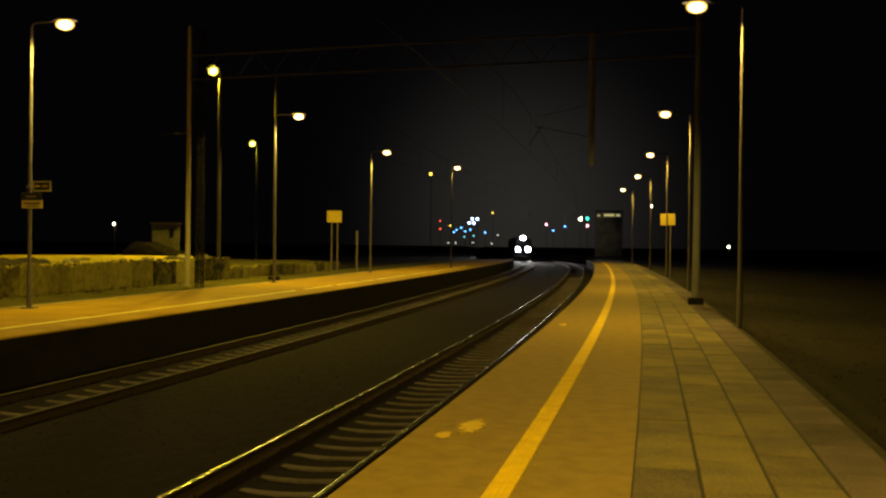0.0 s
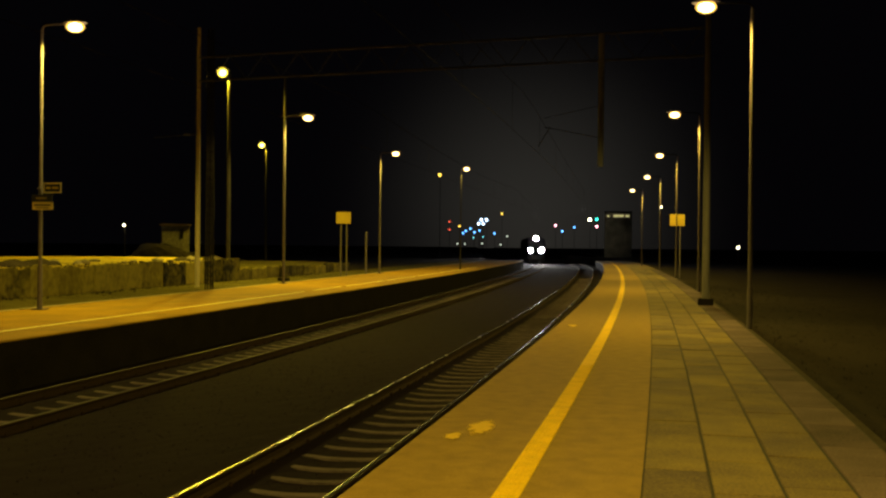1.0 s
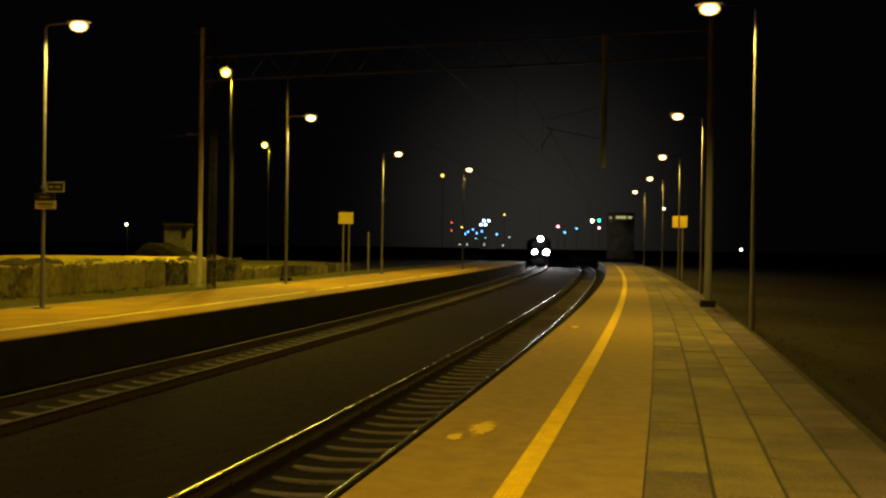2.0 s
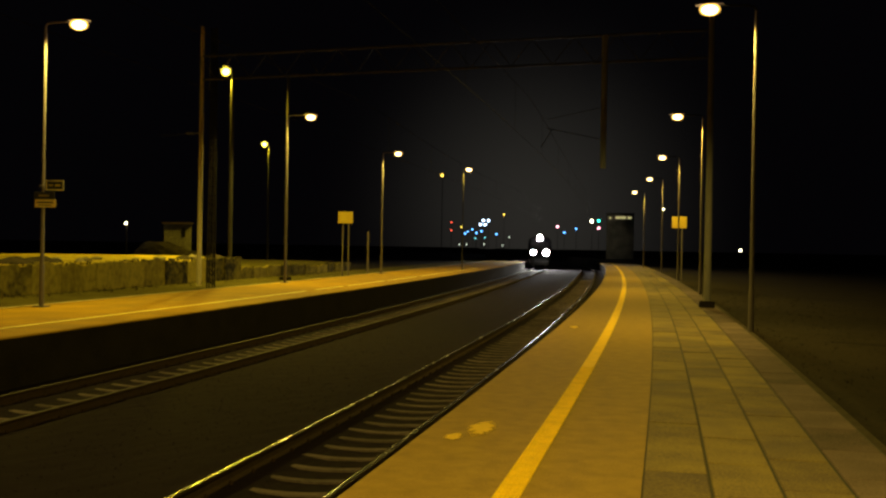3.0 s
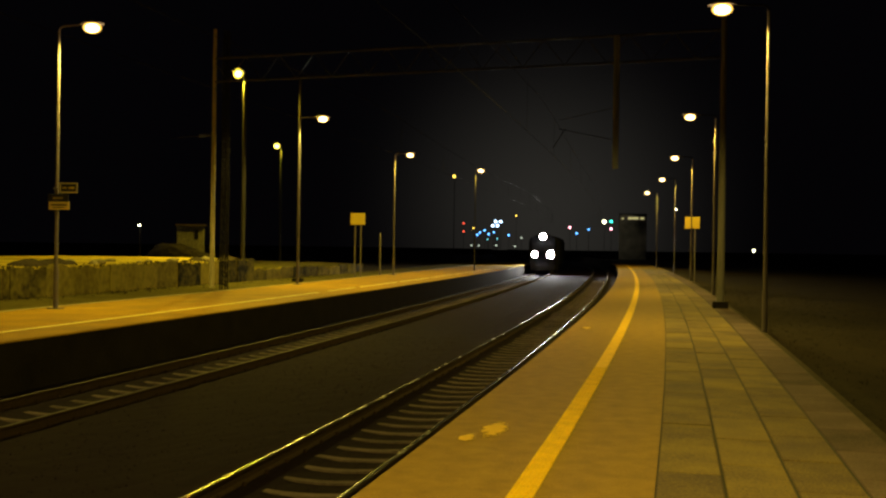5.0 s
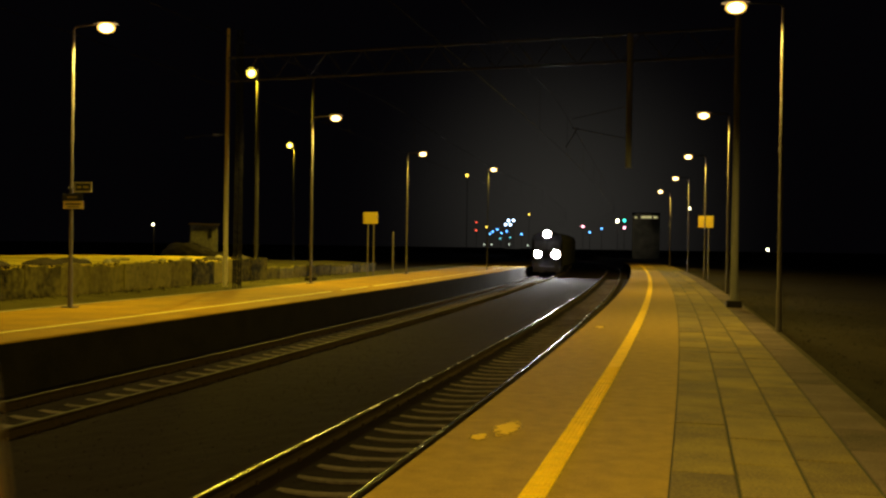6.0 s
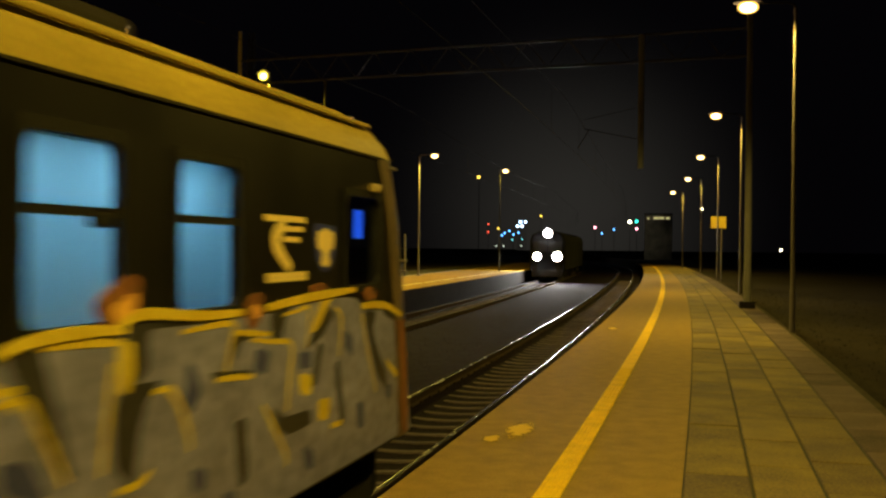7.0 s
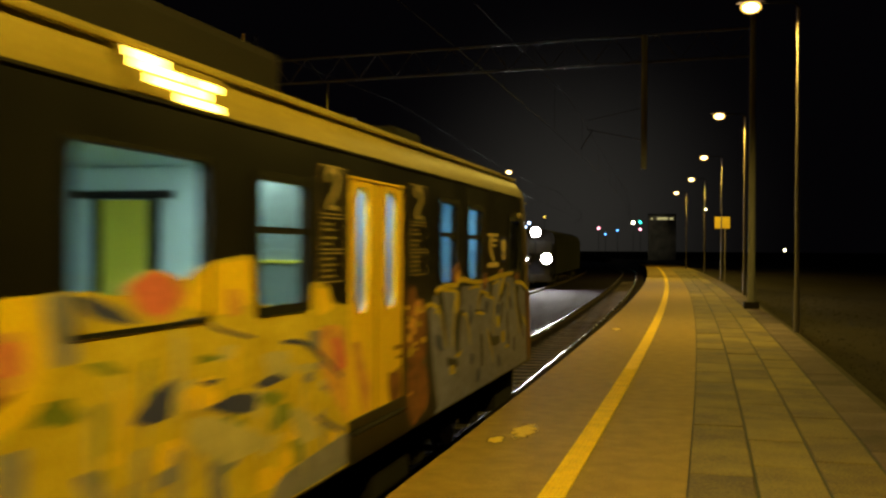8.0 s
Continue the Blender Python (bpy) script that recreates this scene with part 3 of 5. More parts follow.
def build_gantry():
    """A lattice beam across both tracks between two masts, with hanging posts that carry the wires."""
    a, b = at(1.5, 34.4, 8.1), at(-17.35, 37.3, 8.1)
    along = (b - a).normalized()
    root = tagged(empty("overhead_gantry"), "dull grey lattice gantry beam hung between two masts", "gantry")
    up, k = Vector((0, 0, 0.9)), 26
    bm = B()
    tube(bm, a, b, 0.04, 0.04, 6), tube(bm, a + up, b + up, 0.04, 0.04, 6)
    for i in range(k):
        p, q = a + (b - a) * (i / k), a + (b - a) * ((i + 1) / k)
        tube(bm, p if i % 2 else p + up, q + up if i % 2 else q, 0.015, 0.015, 5)
    part("lattice_beam", bm, GALV, root, "dull grey lattice beam")
    for d, axis, bottom in ((3.35, AXIS_NEAR, 4.6),):
        p = a + along * d
        bm = B()
        tube(bm, p + Vector((0, 0, -3.56)), p + Vector((0, 0, 0.9)), 0.10, 0.10, 12)
        part("hanging_post", bm, HANGER, root, "pale hanging post")
        sgn = 1 if axis == AXIS_FAR else -1
        bm = B()
        tube(bm, p + Vector((0, 0, -2.6)), p + Vector((sgn * 1.9, 0, -2.2)), 0.014, 0.014, 6), tube(bm, p + Vector((0, 0, -1.5)), p + Vector((sgn * 1.9, 0, -1.9)), 0.010, 0.010, 6)
        tube(bm, p + Vector((sgn * 1.7, 0, -2.2)), p + Vector((sgn * 2.1, 0, -2.85)), 0.015, 0.015, 6)
        part("bracket_arm", bm, GALV, root, "thin grey bracket arm")


def build_wires():
    for axis in (AXIS_NEAR, AXIS_FAR):
        bm = B()
        for a, b in zip(steps(-40, 180, 5), steps(-40, 180, 5)[1:]):
            tube(bm, at(axis, a, 5.2), at(axis, b, 5.2), 0.006, 0.006, 5)
        wire = tagged(part("contact_wire", bm, RUST), "thin dark overhead contact wire above the track", "wire", "overhead wires")
        bm = B()
        span = 52.0

        def sag(s):
            return 6.2 + 0.5 * (2 * (((s - 33.5) / span) % 1.0) - 1) ** 2
        ss = steps(-40, 180, 4)
        for a, b in zip(ss, ss[1:]):
            tube(bm, at(axis, a, sag(a)), at(axis, b, sag(b)), 0.008, 0.008, 5)
        ca = part("carrier_cable", bm, RUST, wire, "sagging carrier cable")
        bm = B()
        for s in steps(-36, 176, 8):
            tube(bm, at(axis, s, 5.2), at(axis, s, sag(s)), 0.004, 0.004, 4)
        part("dropper", bm, RUST, wire)["kind"] = "stuff"


def board(parent, name, w, h, m, face, label, rim=None, bars=()):
    bm = B()
    box(bm, -w / 2, -0.015, -h / 2, w / 2, 0.015, h / 2, 0.008, m)
    ob = part(name, bm, face, parent, label)
    if rim:
        bm = B()
        for x0, z0, x1, z1 in ((-w / 2, h / 2 - 0.035, w / 2, h / 2), (-w / 2, -h / 2, w / 2, -h / 2 + 0.035), (-w / 2, -h / 2 + 0.035, -w / 2 + 0.035, h / 2 - 0.035), (w / 2 - 0.035, -h / 2 + 0.035, w / 2, h / 2 - 0.035)):
            box(bm, x0, -0.024, z0, x1, -0.016, z1, 0, m)
        part("rim", bm, rim, ob, "pale rim")
    for x, z, bw, bh, mm in bars:
        bm = B()
        box(bm, x - bw / 2, -0.024, z - bh / 2, x + bw / 2, -0.016, z + bh / 2, 0, m)
        part("lettering_bar", bm, mm, ob)
    return ob


def build_signs():
    # name boards on the first far-platform post
    s = 24.5
    root = tagged(empty("platform_sign", Matrix.Translation(at(-15.96, s, 0.06)) @ Matrix.Rotation(heading(s), 4, "Z")), "dark framed board and yellow board on a lamp post", "sign")
    board(root, "upper_board", 0.52, 0.27, pose(0.40, -0.08, 3.20), SIGND, "dark board with a pale rim", SIGNRIM, ((0.08, 0.0, 0.16, 0.05, WHITE), (-0.12, 0.0, 0.12, 0.05, WHITE)))
    board(root, "lower_board", 0.60, 0.20, pose(0.10, -0.10, 2.93), SIGND, "dark board", None, ((0.0, 0.0, 0.3, 0.05, CONCRETE),))
    board(root, "yellow_board", 0.60, 0.21, pose(0.13, -0.10, 2.73), SIGNLIT, "yellow board with dark bars", None, ((0.0, 0.02, 0.46, 0.035, SIGND), (0.0, -0.05, 0.36, 0.02, SIGND)))
    for z in (2.71, 2.92, 3.19):
        bm = B()
        tube(bm, (-0.07, -0.04, z), (0.07, -0.04, z), 0.02, 0.02, 6), tube(bm, (0, 0, z), (0, -0.09, z), 0.016, 0.016, 6)
        part("clamp", bm, STEEL, root)
    # yellow boards on stands
    for n, s, z0, zc, w, h, gap in ((-16.9, 57.0, 0.0, 3.37, 0.86, 0.66, 0.34), (2.33, 67.8, -0.15, 3.61, 0.93, 0.74, 0.22)):
        root = tagged(empty("stop_sign_board", Matrix.Translation(at(n, s, z0)) @ Matrix.Rotation(heading(s), 4, "Z")), "plain yellow signboard on two thin steel posts", "sign", "yellow signboards")
        for x in (0.18, 0.18 - gap):
            bm = B()
            tube(bm, (x, 0.04, 0), (x, 0.04, zc - z0 + h * 0.3), 0.045, 0.04, 10)
            part("post", bm, STEEL, root)
        board(root, "board", w, h, pose(0, -0.03, zc - z0), SIGNY, "yellow board", None, ())
    root = tagged(empty("marker_post", Matrix.Translation(at(-17.0, 62.8, 0.0))), "thin pale steel marker post on the verge", "post")
    bm = B()
    tube(bm, (0, 0, -0.05), (0, 0, 2.6), 0.06, 0.055, 12)
    part("post", bm, STEEL, root)
    bm = B()
    tube(bm, (0, 0, 2.6), (0, 0, 2.64), 0.065, 0.03, 12)
    part("cap", bm, STEEL, root)


# ---------------------------------------------------------------- the yard behind the far platform
def build_yard():
    root = tagged(empty("wall_loading_ramp"), "old concrete loading ramp with a crumbling front wall", "wall", kind="structure")
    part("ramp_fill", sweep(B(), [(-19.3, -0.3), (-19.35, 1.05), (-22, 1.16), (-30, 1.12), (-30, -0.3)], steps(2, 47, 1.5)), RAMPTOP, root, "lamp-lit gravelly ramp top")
    part("low_fill", sweep(B(), [(-19.4, -0.3), (-19.42, 0.62), (-22, 0.70), (-30, 0.70), (-30, -0.3)], steps(47, 66, 1.5)), VERGE, root, "overgrown lower end of the ramp")
    rng = random.Random(12)
    s = 2.0
    while s < 66:
        d = rng.uniform(1.6, 2.3)
        top = (1.12 if s < 46 else 0.70) + rng.uniform(-0.10, 0.06)
        bm = B()
        k = [(s + 0.015 + (d - 0.03) * i / 9, top - abs(rng.gauss(0, 0.07)) - (0.10 if rng.random() < 0.12 else 0)) for i in range(10)]
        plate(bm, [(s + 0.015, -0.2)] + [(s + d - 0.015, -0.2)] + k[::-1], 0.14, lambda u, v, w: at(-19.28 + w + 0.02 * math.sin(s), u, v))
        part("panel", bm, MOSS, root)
        s += d
    # heaps of dark soil along the crest
    for s, n, r in ((13.5, -19.9, 0.8), (17.6, -20.2, 1.2), (19.4, -19.8, 0.7), (24.6, -20.0, 1.1), (26.5, -19.7, 0.6), (29.2, -19.9, 0.9), (31.4, -20.3, 1.0), (42.5, -20.0, 1.0), (45.0, -19.8, 0.8)):
        bm = B()
        bmesh.ops.create_icosphere(bm, subdivisions=3, radius=1.0)
        for v in bm.verts:
            v.co = Vector((v.co.x * 0.6 * r, v.co.y * r, v.co.z * 0.19))
            v.co.z += 0.09 * noise.noise(v.co * 2.2 + Vector((s, 0, 0))) + 0.04 * noise.noise(v.co * 7.0)
        ob = tagged(part("soil_mound", bm, DIRT), "low mound of dark soil on the loading ramp", "mound", "ramp mounds")
        ob.matrix_basis = Matrix.Translation(at(n, s, 1.03)) @ Matrix.Rotation(heading(s), 4, "Z")
    # broken lumps on top of the ramp
    for k in range(26):
        s, n = rng.uniform(10, 46), -19.3 - abs(rng.gauss(0, 0.8))
        r = rng.uniform(0.08, 0.3)
        bm = B()
        bmesh.ops.create_icosphere(bm, subdivisions=1, radius=r)
        for v in bm.verts:
            v.co *= rng.uniform(0.7, 1.2)
            v.co.z *= 0.55
        ob = part("rubble", bm, CONCRETE)
        ob.matrix_basis = Matrix.Translation(at(n, s, 1.08 + r * 0.15))
        tagged(ob, "broken concrete lump on the loading ramp", "rubble", "ramp rubble")
    # dead weeds along the crest and the foot of the ramp wall
    vs, fs = [], []
    for k in range(2600):
        s = rng.uniform(8, 58)
        foot = k % 3 == 0
        gap = 0.5 + 0.5 * math.sin(s * 0.9) * math.sin(s * 0.37 + 1)
        if rng.random() > 0.25 + 0.75 * gap and not foot:
            continue
        n = -19.12 + abs(rng.gauss(0, 0.35)) if foot else -19.22 - abs(rng.gauss(0, 0.5))
        z0 = ground_z(n, s) - 0.02 if foot or s > 47 else 1.0
        h = rng.uniform(0.06, 0.22) if foot else rng.uniform(0.03, 0.13)
        p = at(n, s, z0)
        for _ in range(4):
            a = rng.uniform(0, 6.28)
            w = Vector((math.cos(a), math.sin(a), 0))
            i = len(vs)
            side = Vector((-w.y, w.x, 0)) * 0.025
            vs += [p - side, p + side, p + w * h * rng.uniform(0.2, 0.9) + Vector((0, 0, h))]
            fs.append((i, i + 1, i + 2))
    me = bpy.data.meshes.new("weeds")
    me.from_pydata([tuple(v) for v in vs], [], fs)
    me.materials.append(BLADE)
    tagged(new("weeds", me), "dead weeds along the loading ramp wall", "weeds", kind="stuff")
    # small hut, lit by the lamp beside it
    root = tagged(empty("hut", Matrix.Translation((-39.8, 77.6, 0)) @ Matrix.Rotation(0.52, 4, "Z")), "small shabby plastered hut with a flat roof", "hut")
    bm = B()
    box(bm, -1.15, 0, -0.3, 1.05, 3, 3.25, 0.02)
    part("wall", bm, PLASTER, root)
    bm = B()
    box(bm, -1.3, -0.2, 3.25, 1.2, 3.2, 3.38, 0.02)
    part("roof", bm, TILE, root)
    for x in (0.42,):
        bm = B()
        box(bm, x - 0.14, -0.04, 2.2, x + 0.14, 0.02, 2.95, 0.01)
        part("window", bm, BLACK, root)
    bm = B()
    bmesh.ops.create_icosphere(bm, subdivisions=4, radius=1.0)
    for v in bm.verts:
        x = v.co.x
        v.co = Vector((x * 3.0 - 0.6, v.co.y * 1.0 - 1.4, v.co.z * (1.55 - 0.75 * x) + 0.1))
        v.co.z += 0.3 * noise.noise(v.co * 1.8) + 0.12 * noise.noise(v.co * 6.0)
    heap = tagged(part("earth_mound", bm, DIRT), "dark overgrown earth mound before the hut", "mound")
    heap.matrix_basis = root.matrix_basis.copy()
    ld = bpy.data.lights.new("yard_bulb", "POINT")
    ld.energy, ld.color, ld.shadow_soft_size = 20.0, (1.0, 0.85, 0.5), 0.1
    new("yard_bulb", ld).location = (-42.24, 73.55, 3.2)


FAR = (
    ("red", 0.17, ((-48.9, 224.7, 7.1), (-48.9, 224.7, 5.3))),
    ("amber", 0.18, ((-46.7, 225.2, 6.1), (-37.4, 226.9, 9.0))),
    ("bluewhite", 0.27, ((-41.9, 226.2, 7.6), (-40.8, 226.4, 7.6), (-42.5, 226.0, 6.7), (-41.5, 226.2, 6.7))),
    ("blue", 0.19, ((-44.3, 225.7, 5.6), (-45.3, 225.5, 5.1), (-45.9, 225.4, 4.6), (-43.4, 225.9, 4.8), (-42.3, 226.1, 5.2), (-39.0, 226.7, 4.6), (-24.1, 228.7, 5.2), (-21.5, 229.0, 6.1))),
    ("cyan", 0.15, ((-43.6, 225.8, 3.6), (-41.5, 226.2, 3.8))),
    ("white", 0.15, ((-47.1, 225.1, 2.2), (-45.5, 225.4, 2.2), (-41.7, 226.2, 2.3), (-37.6, 226.9, 2.1), (-36.2, 227.1, 4.0))),
    ("pink", 0.25, ((-25.6, 228.6, 6.5), (-16.6, 229.4, 6.3))),
    ("green", 0.30, ((-16.6, 229.4, 7.9),)),
    ("warm", 0.34, ((-18.1, 229.3, 7.8),)),
)
NEARER = (
    ("warm", 0.16, ((-1.8, 150.0, 7.6), (8.3, 139.8, 1.9))),
    ("amber", 0.2, ((-31.1, 136.5, 11.4),)),
    ("warm", 0.085, ((-42.3, 73.7, 3.2),)),
)


def far_light(name, x, y, z, r, glass, label, category, post=True):
    """A small lit lamp far off, in a hood on its own thin post."""
    root = tagged(empty(name, Matrix.Translation((x, y, -0.6))), label, category, "distant lights")
    z += 0.6
    bm = B()
    bmesh.ops.create_uvsphere(bm, u_segments=10, v_segments=6, radius=r, matrix=Matrix.Translation((0, 0, z)))
    part("lens", bm, glass, root)
    bm = B()
    box(bm, -r * 1.3, r * 0.6, z - r * 1.4, r * 1.3, r * 1.6, z + r * 1.4, r * 0.2)
    part("hood", bm, UNDER, root)
    bm = B()
    tube(bm, (0, r * 1.4, 0), (0, r * 1.4, z), 0.05, 0.04, 6)
    part("post", bm, UNDER, root)
    return root


def build_distance():
    G = {"red": glow("far red light", (1, 0.10, 0.05), 3), "amber": glow("far amber light", (1, 0.65, 0.08), 4), "bluewhite": glow("far bluish white light", (0.55, 0.75, 1), 8),
         "blue": glow("far blue light", (0.12, 0.42, 1), 5), "cyan": glow("far cyan light", (0.2, 0.8, 0.85), 2), "white": glow("far pale light", (0.8, 0.9, 0.7), 1.6),
         "pink": glow("far pink light", (1, 0.35, 0.45), 8), "green": glow("green signal light", (0.03, 0.75, 0.55), 6), "dim": glow("dim window light", (0.9, 0.8, 0.35), 0.5), "warm": glow("far warm white light", (1, 0.9, 0.55), 12)}
    for kind, r, places in FAR + NEARER:
        for x, y, z in places:
            far_light("signal_lamp" if kind in ("red", "blue", "green", "pink", "cyan") else "distant_lamp", x, y, z, r, G[kind], "small lit %s lamp on a thin post far off" % {"bluewhite": "bluish white", "warm": "warm white"}.get(kind, kind), "lamp")
    # lit strip of windows on a far building
    root = tagged(empty("far_building", Matrix.Translation((-11.9, 236, -0.6)) @ Matrix.Rotation(0.05, 4, "Z")), "distant dark building with a few lit windows", "building")
    bm = B()
    box(bm, -3.4, 0, 0, 2.7, 8, 10.3, 0.05)
    part("wall", bm, PLASTER, root)
    bm = B()
    box(bm, -3.5, -0.1, 10.3, 2.8, 8.1, 10.5, 0.05)
    part("roof", bm, UNDER, root)
    for x, w in ((-2.6, 0.5), (-0.9, 1.1), (0.3, 1.2), (1.7, 0.9)):
        bm = B()
        box(bm, x - w / 2, -0.06, 9.2, x + w / 2, -0.02, 9.5 + 0.2 * w, 0)
        part("window", bm, G["dim"], root, "lit window")
    # fill at the warm lamp, added to lift the wall towards the glow
    ld = bpy.data.lights.new("wall_fill_light", "POINT")
    ld.energy, ld.color, ld.shadow_soft_size = 250.0, (1.0, 0.92, 0.72), 0.3
    new("wall_fill_light", ld).location = (-18.1, 228.6, 7.8)


# ---------------------------------------------------------------- the departing train
CAR_L, HALF, NOSE = 24.0, 1.415, 0.18
Z0 = -RAIL_Z                                       # platform level above the rail
ROOF = ((1.415, 2.60), (1.395, 2.70), (1.33, 2.83), (1.15, 2.96), (0.75, 3.08), (0.0, 3.14))


def rake(z):
    """How far the cab's face leans back at a height above the platform, from a line NOSE ahead of the car's mark."""
    pts = ((-1, 0.0), (0.15, 0.02), (0.75, 0.08), (1.12, 0.16), (1.53, 0.25), (2.04, 0.39), (2.34, 0.53), (2.67, 0.73), (2.81, 0.98), (2.89, 1.18), (3.2, 1.60))
    for (a, x), (b, y) in zip(pts, pts[1:]):
        if z <= b:
            return x + (y - x) * (z - a) / (b - a) - NOSE
    return pts[-1][1] - NOSE


def side_to(side=1):
    """Layout on the side: u metres behind the cab's front, v above the platform, w outwards."""
    return lambda u, v, w: Vector((side * (HALF + w), -u, v + Z0))


def rounded(u0, v0, u1, v1, r, k=4):
    out = []
    for cu, cv, a0 in ((u1 - r, v1 - r, 0), (u0 + r, v1 - r, 90), (u0 + r, v0 + r, 180), (u1 - r, v0 + r, 270)):
        out += [(cu + r * math.cos(radians(a0 + 90 * i / k)), cv + r * math.sin(radians(a0 + 90 * i / k))) for i in range(k + 1)]
    return out


def wall_with_holes(bm, holes, u0, u1, v0, v1, to, thick):
    """A flat side wall, thick metres, with rectangular openings through it."""
    us = sorted({u0, u1, *[h[0] for h in holes], *[h[2] for h in holes]})
    vs = sorted({v0, v1, *[h[1] for h in holes], *[h[3] for h in holes]})

    def solid(i, j):
        if not (0 <= i < len(us) - 1 and 0 <= j < len(vs) - 1):
            return False
        cu, cv = (us[i] + us[i + 1]) / 2, (vs[j] + vs[j + 1]) / 2
        return not any(a < cu < c and b < cv < d for a, b, c, d in holes)
    cache = {}

    def V(i, j, w):
        if (i, j, w) not in cache:
            cache[i, j, w] = bm.verts.new(to(us[i], vs[j], w))
        return cache[i, j, w]
    for i in range(len(us) - 1):
        for j in range(len(vs) - 1):
            if not solid(i, j):
                continue
            for w in (0, -thick):
                bm.faces.new((V(i, j, w), V(i + 1, j, w), V(i + 1, j + 1, w), V(i, j + 1, w)))
            for (di, dj), (a, b) in (((-1, 0), ((i, j), (i, j + 1))), ((1, 0), ((i + 1, j), (i + 1, j + 1))), ((0, -1), ((i, j), (i + 1, j))), ((0, 1), ((i, j + 1), (i + 1, j + 1)))):
                if not solid(i + di, j + dj):
                    bm.faces.new((V(*a, 0), V(*b, 0), V(*b, -thick), V(*a, -thick)))
    return bm


WINDOWS = [(3.47, 1.47, 4.23, 2.345), (4.72, 1.46, 5.48, 2.365), (9.04, 1.45, 9.88, 2.31), (10.50, 1.45, 11.80, 2.34), (12.35, 1.45, 13.65, 2.34), (14.2, 1.45, 15.5, 2.34), (19.2, 1.46, 19.95, 2.31), (20.6, 1.46, 21.9, 2.34)]
DOORS = [(6.72, 0.50, 8.21, 2.42), (16.2, 0.50, 17.7, 2.42)]
CABWIN = (0.84, 1.52, 1.70, 2.28)


def strokes(parent, name, material, lines, width, to, thick, label=""):
    """Sprayed strokes: bands along polylines."""
    for line in lines:
        bm = B()
        pts = [Vector(p) for p in line]
        L, R = [], []
        for i, p in enumerate(pts):
            d = (pts[min(i + 1, len(pts) - 1)] - pts[max(i - 1, 0)]).normalized()
            w = width * (0.6 + 0.4 * math.sin(math.pi * (i + 0.5) / len(pts)))
            L.append(p + Vector((-d.y, d.x)) * w), R.append(p - Vector((-d.y, d.x)) * w)
        lv = [(bm.verts.new(to(p.x, p.y, thick)), bm.verts.new(to(p.x, p.y, 0))) for p in L]
        rv = [(bm.verts.new(to(p.x, p.y, thick)), bm.verts.new(to(p.x, p.y, 0))) for p in R]
        for i in range(len(pts) - 1):
            bm.faces.new((lv[i][0], lv[i + 1][0], rv[i + 1][0], rv[i][0]))
            bm.faces.new((lv[i][0], lv[i + 1][0], lv[i + 1][1], lv[i][1])), bm.faces.new((rv[i][0], rv[i + 1][0], rv[i + 1][1], rv[i][1]))
        part(name, bm, material, parent, label)


def curve_line(pts, k=6):
    """A smooth line through a few points."""
    out = []
    for i in range(len(pts) - 1):
        p0, p1, p2, p3 = (Vector(pts[max(0, min(len(pts) - 1, j))]) for j in (i - 1, i, i + 1, i + 2))
        for t in [j / k for j in range(k)]:
            out.append(tuple(0.5 * (2 * p1 + (p2 - p0) * t + (2 * p0 - 5 * p1 + 4 * p2 - p3) * t * t + (3 * p1 - p0 - 3 * p2 + p3) * t ** 3)))
    return out + [tuple(pts[-1])]


def grow(pts, d):
    c = sum((Vector(p) for p in pts), Vector((0, 0))) / len(pts)
    out = []
    n = len(pts)
    for i in range(n):
        a, b = Vector(pts[i - 1]), Vector(pts[(i + 1) % n])
        t = (b - a).normalized()
        o = Vector((t.y, -t.x))
        if o.dot(Vector(pts[i]) - c) < 0:
            o = -o
        out.append(tuple(Vector(pts[i]) + o * d))
    return out


def blob(rng, u, v, ru, rv, k=22, rough=0.22):
    ph = [rng.uniform(0, 6.28) for _ in range(4)]
    out = []
    for i in range(k):
        a = 2 * math.pi * i / k
        r = 1 + rough * sum(math.sin((j + 2) * a + ph[j]) / (j + 1.4) for j in range(4))
        out.append((u + ru * r * math.cos(a), v + rv * r * math.sin(a)))
    return out


def clip_shape(pts, lo, hi, ulo=0.06):
    return [(max(u, ulo + rake(v)), min(hi, max(lo, v))) for u, v in pts]


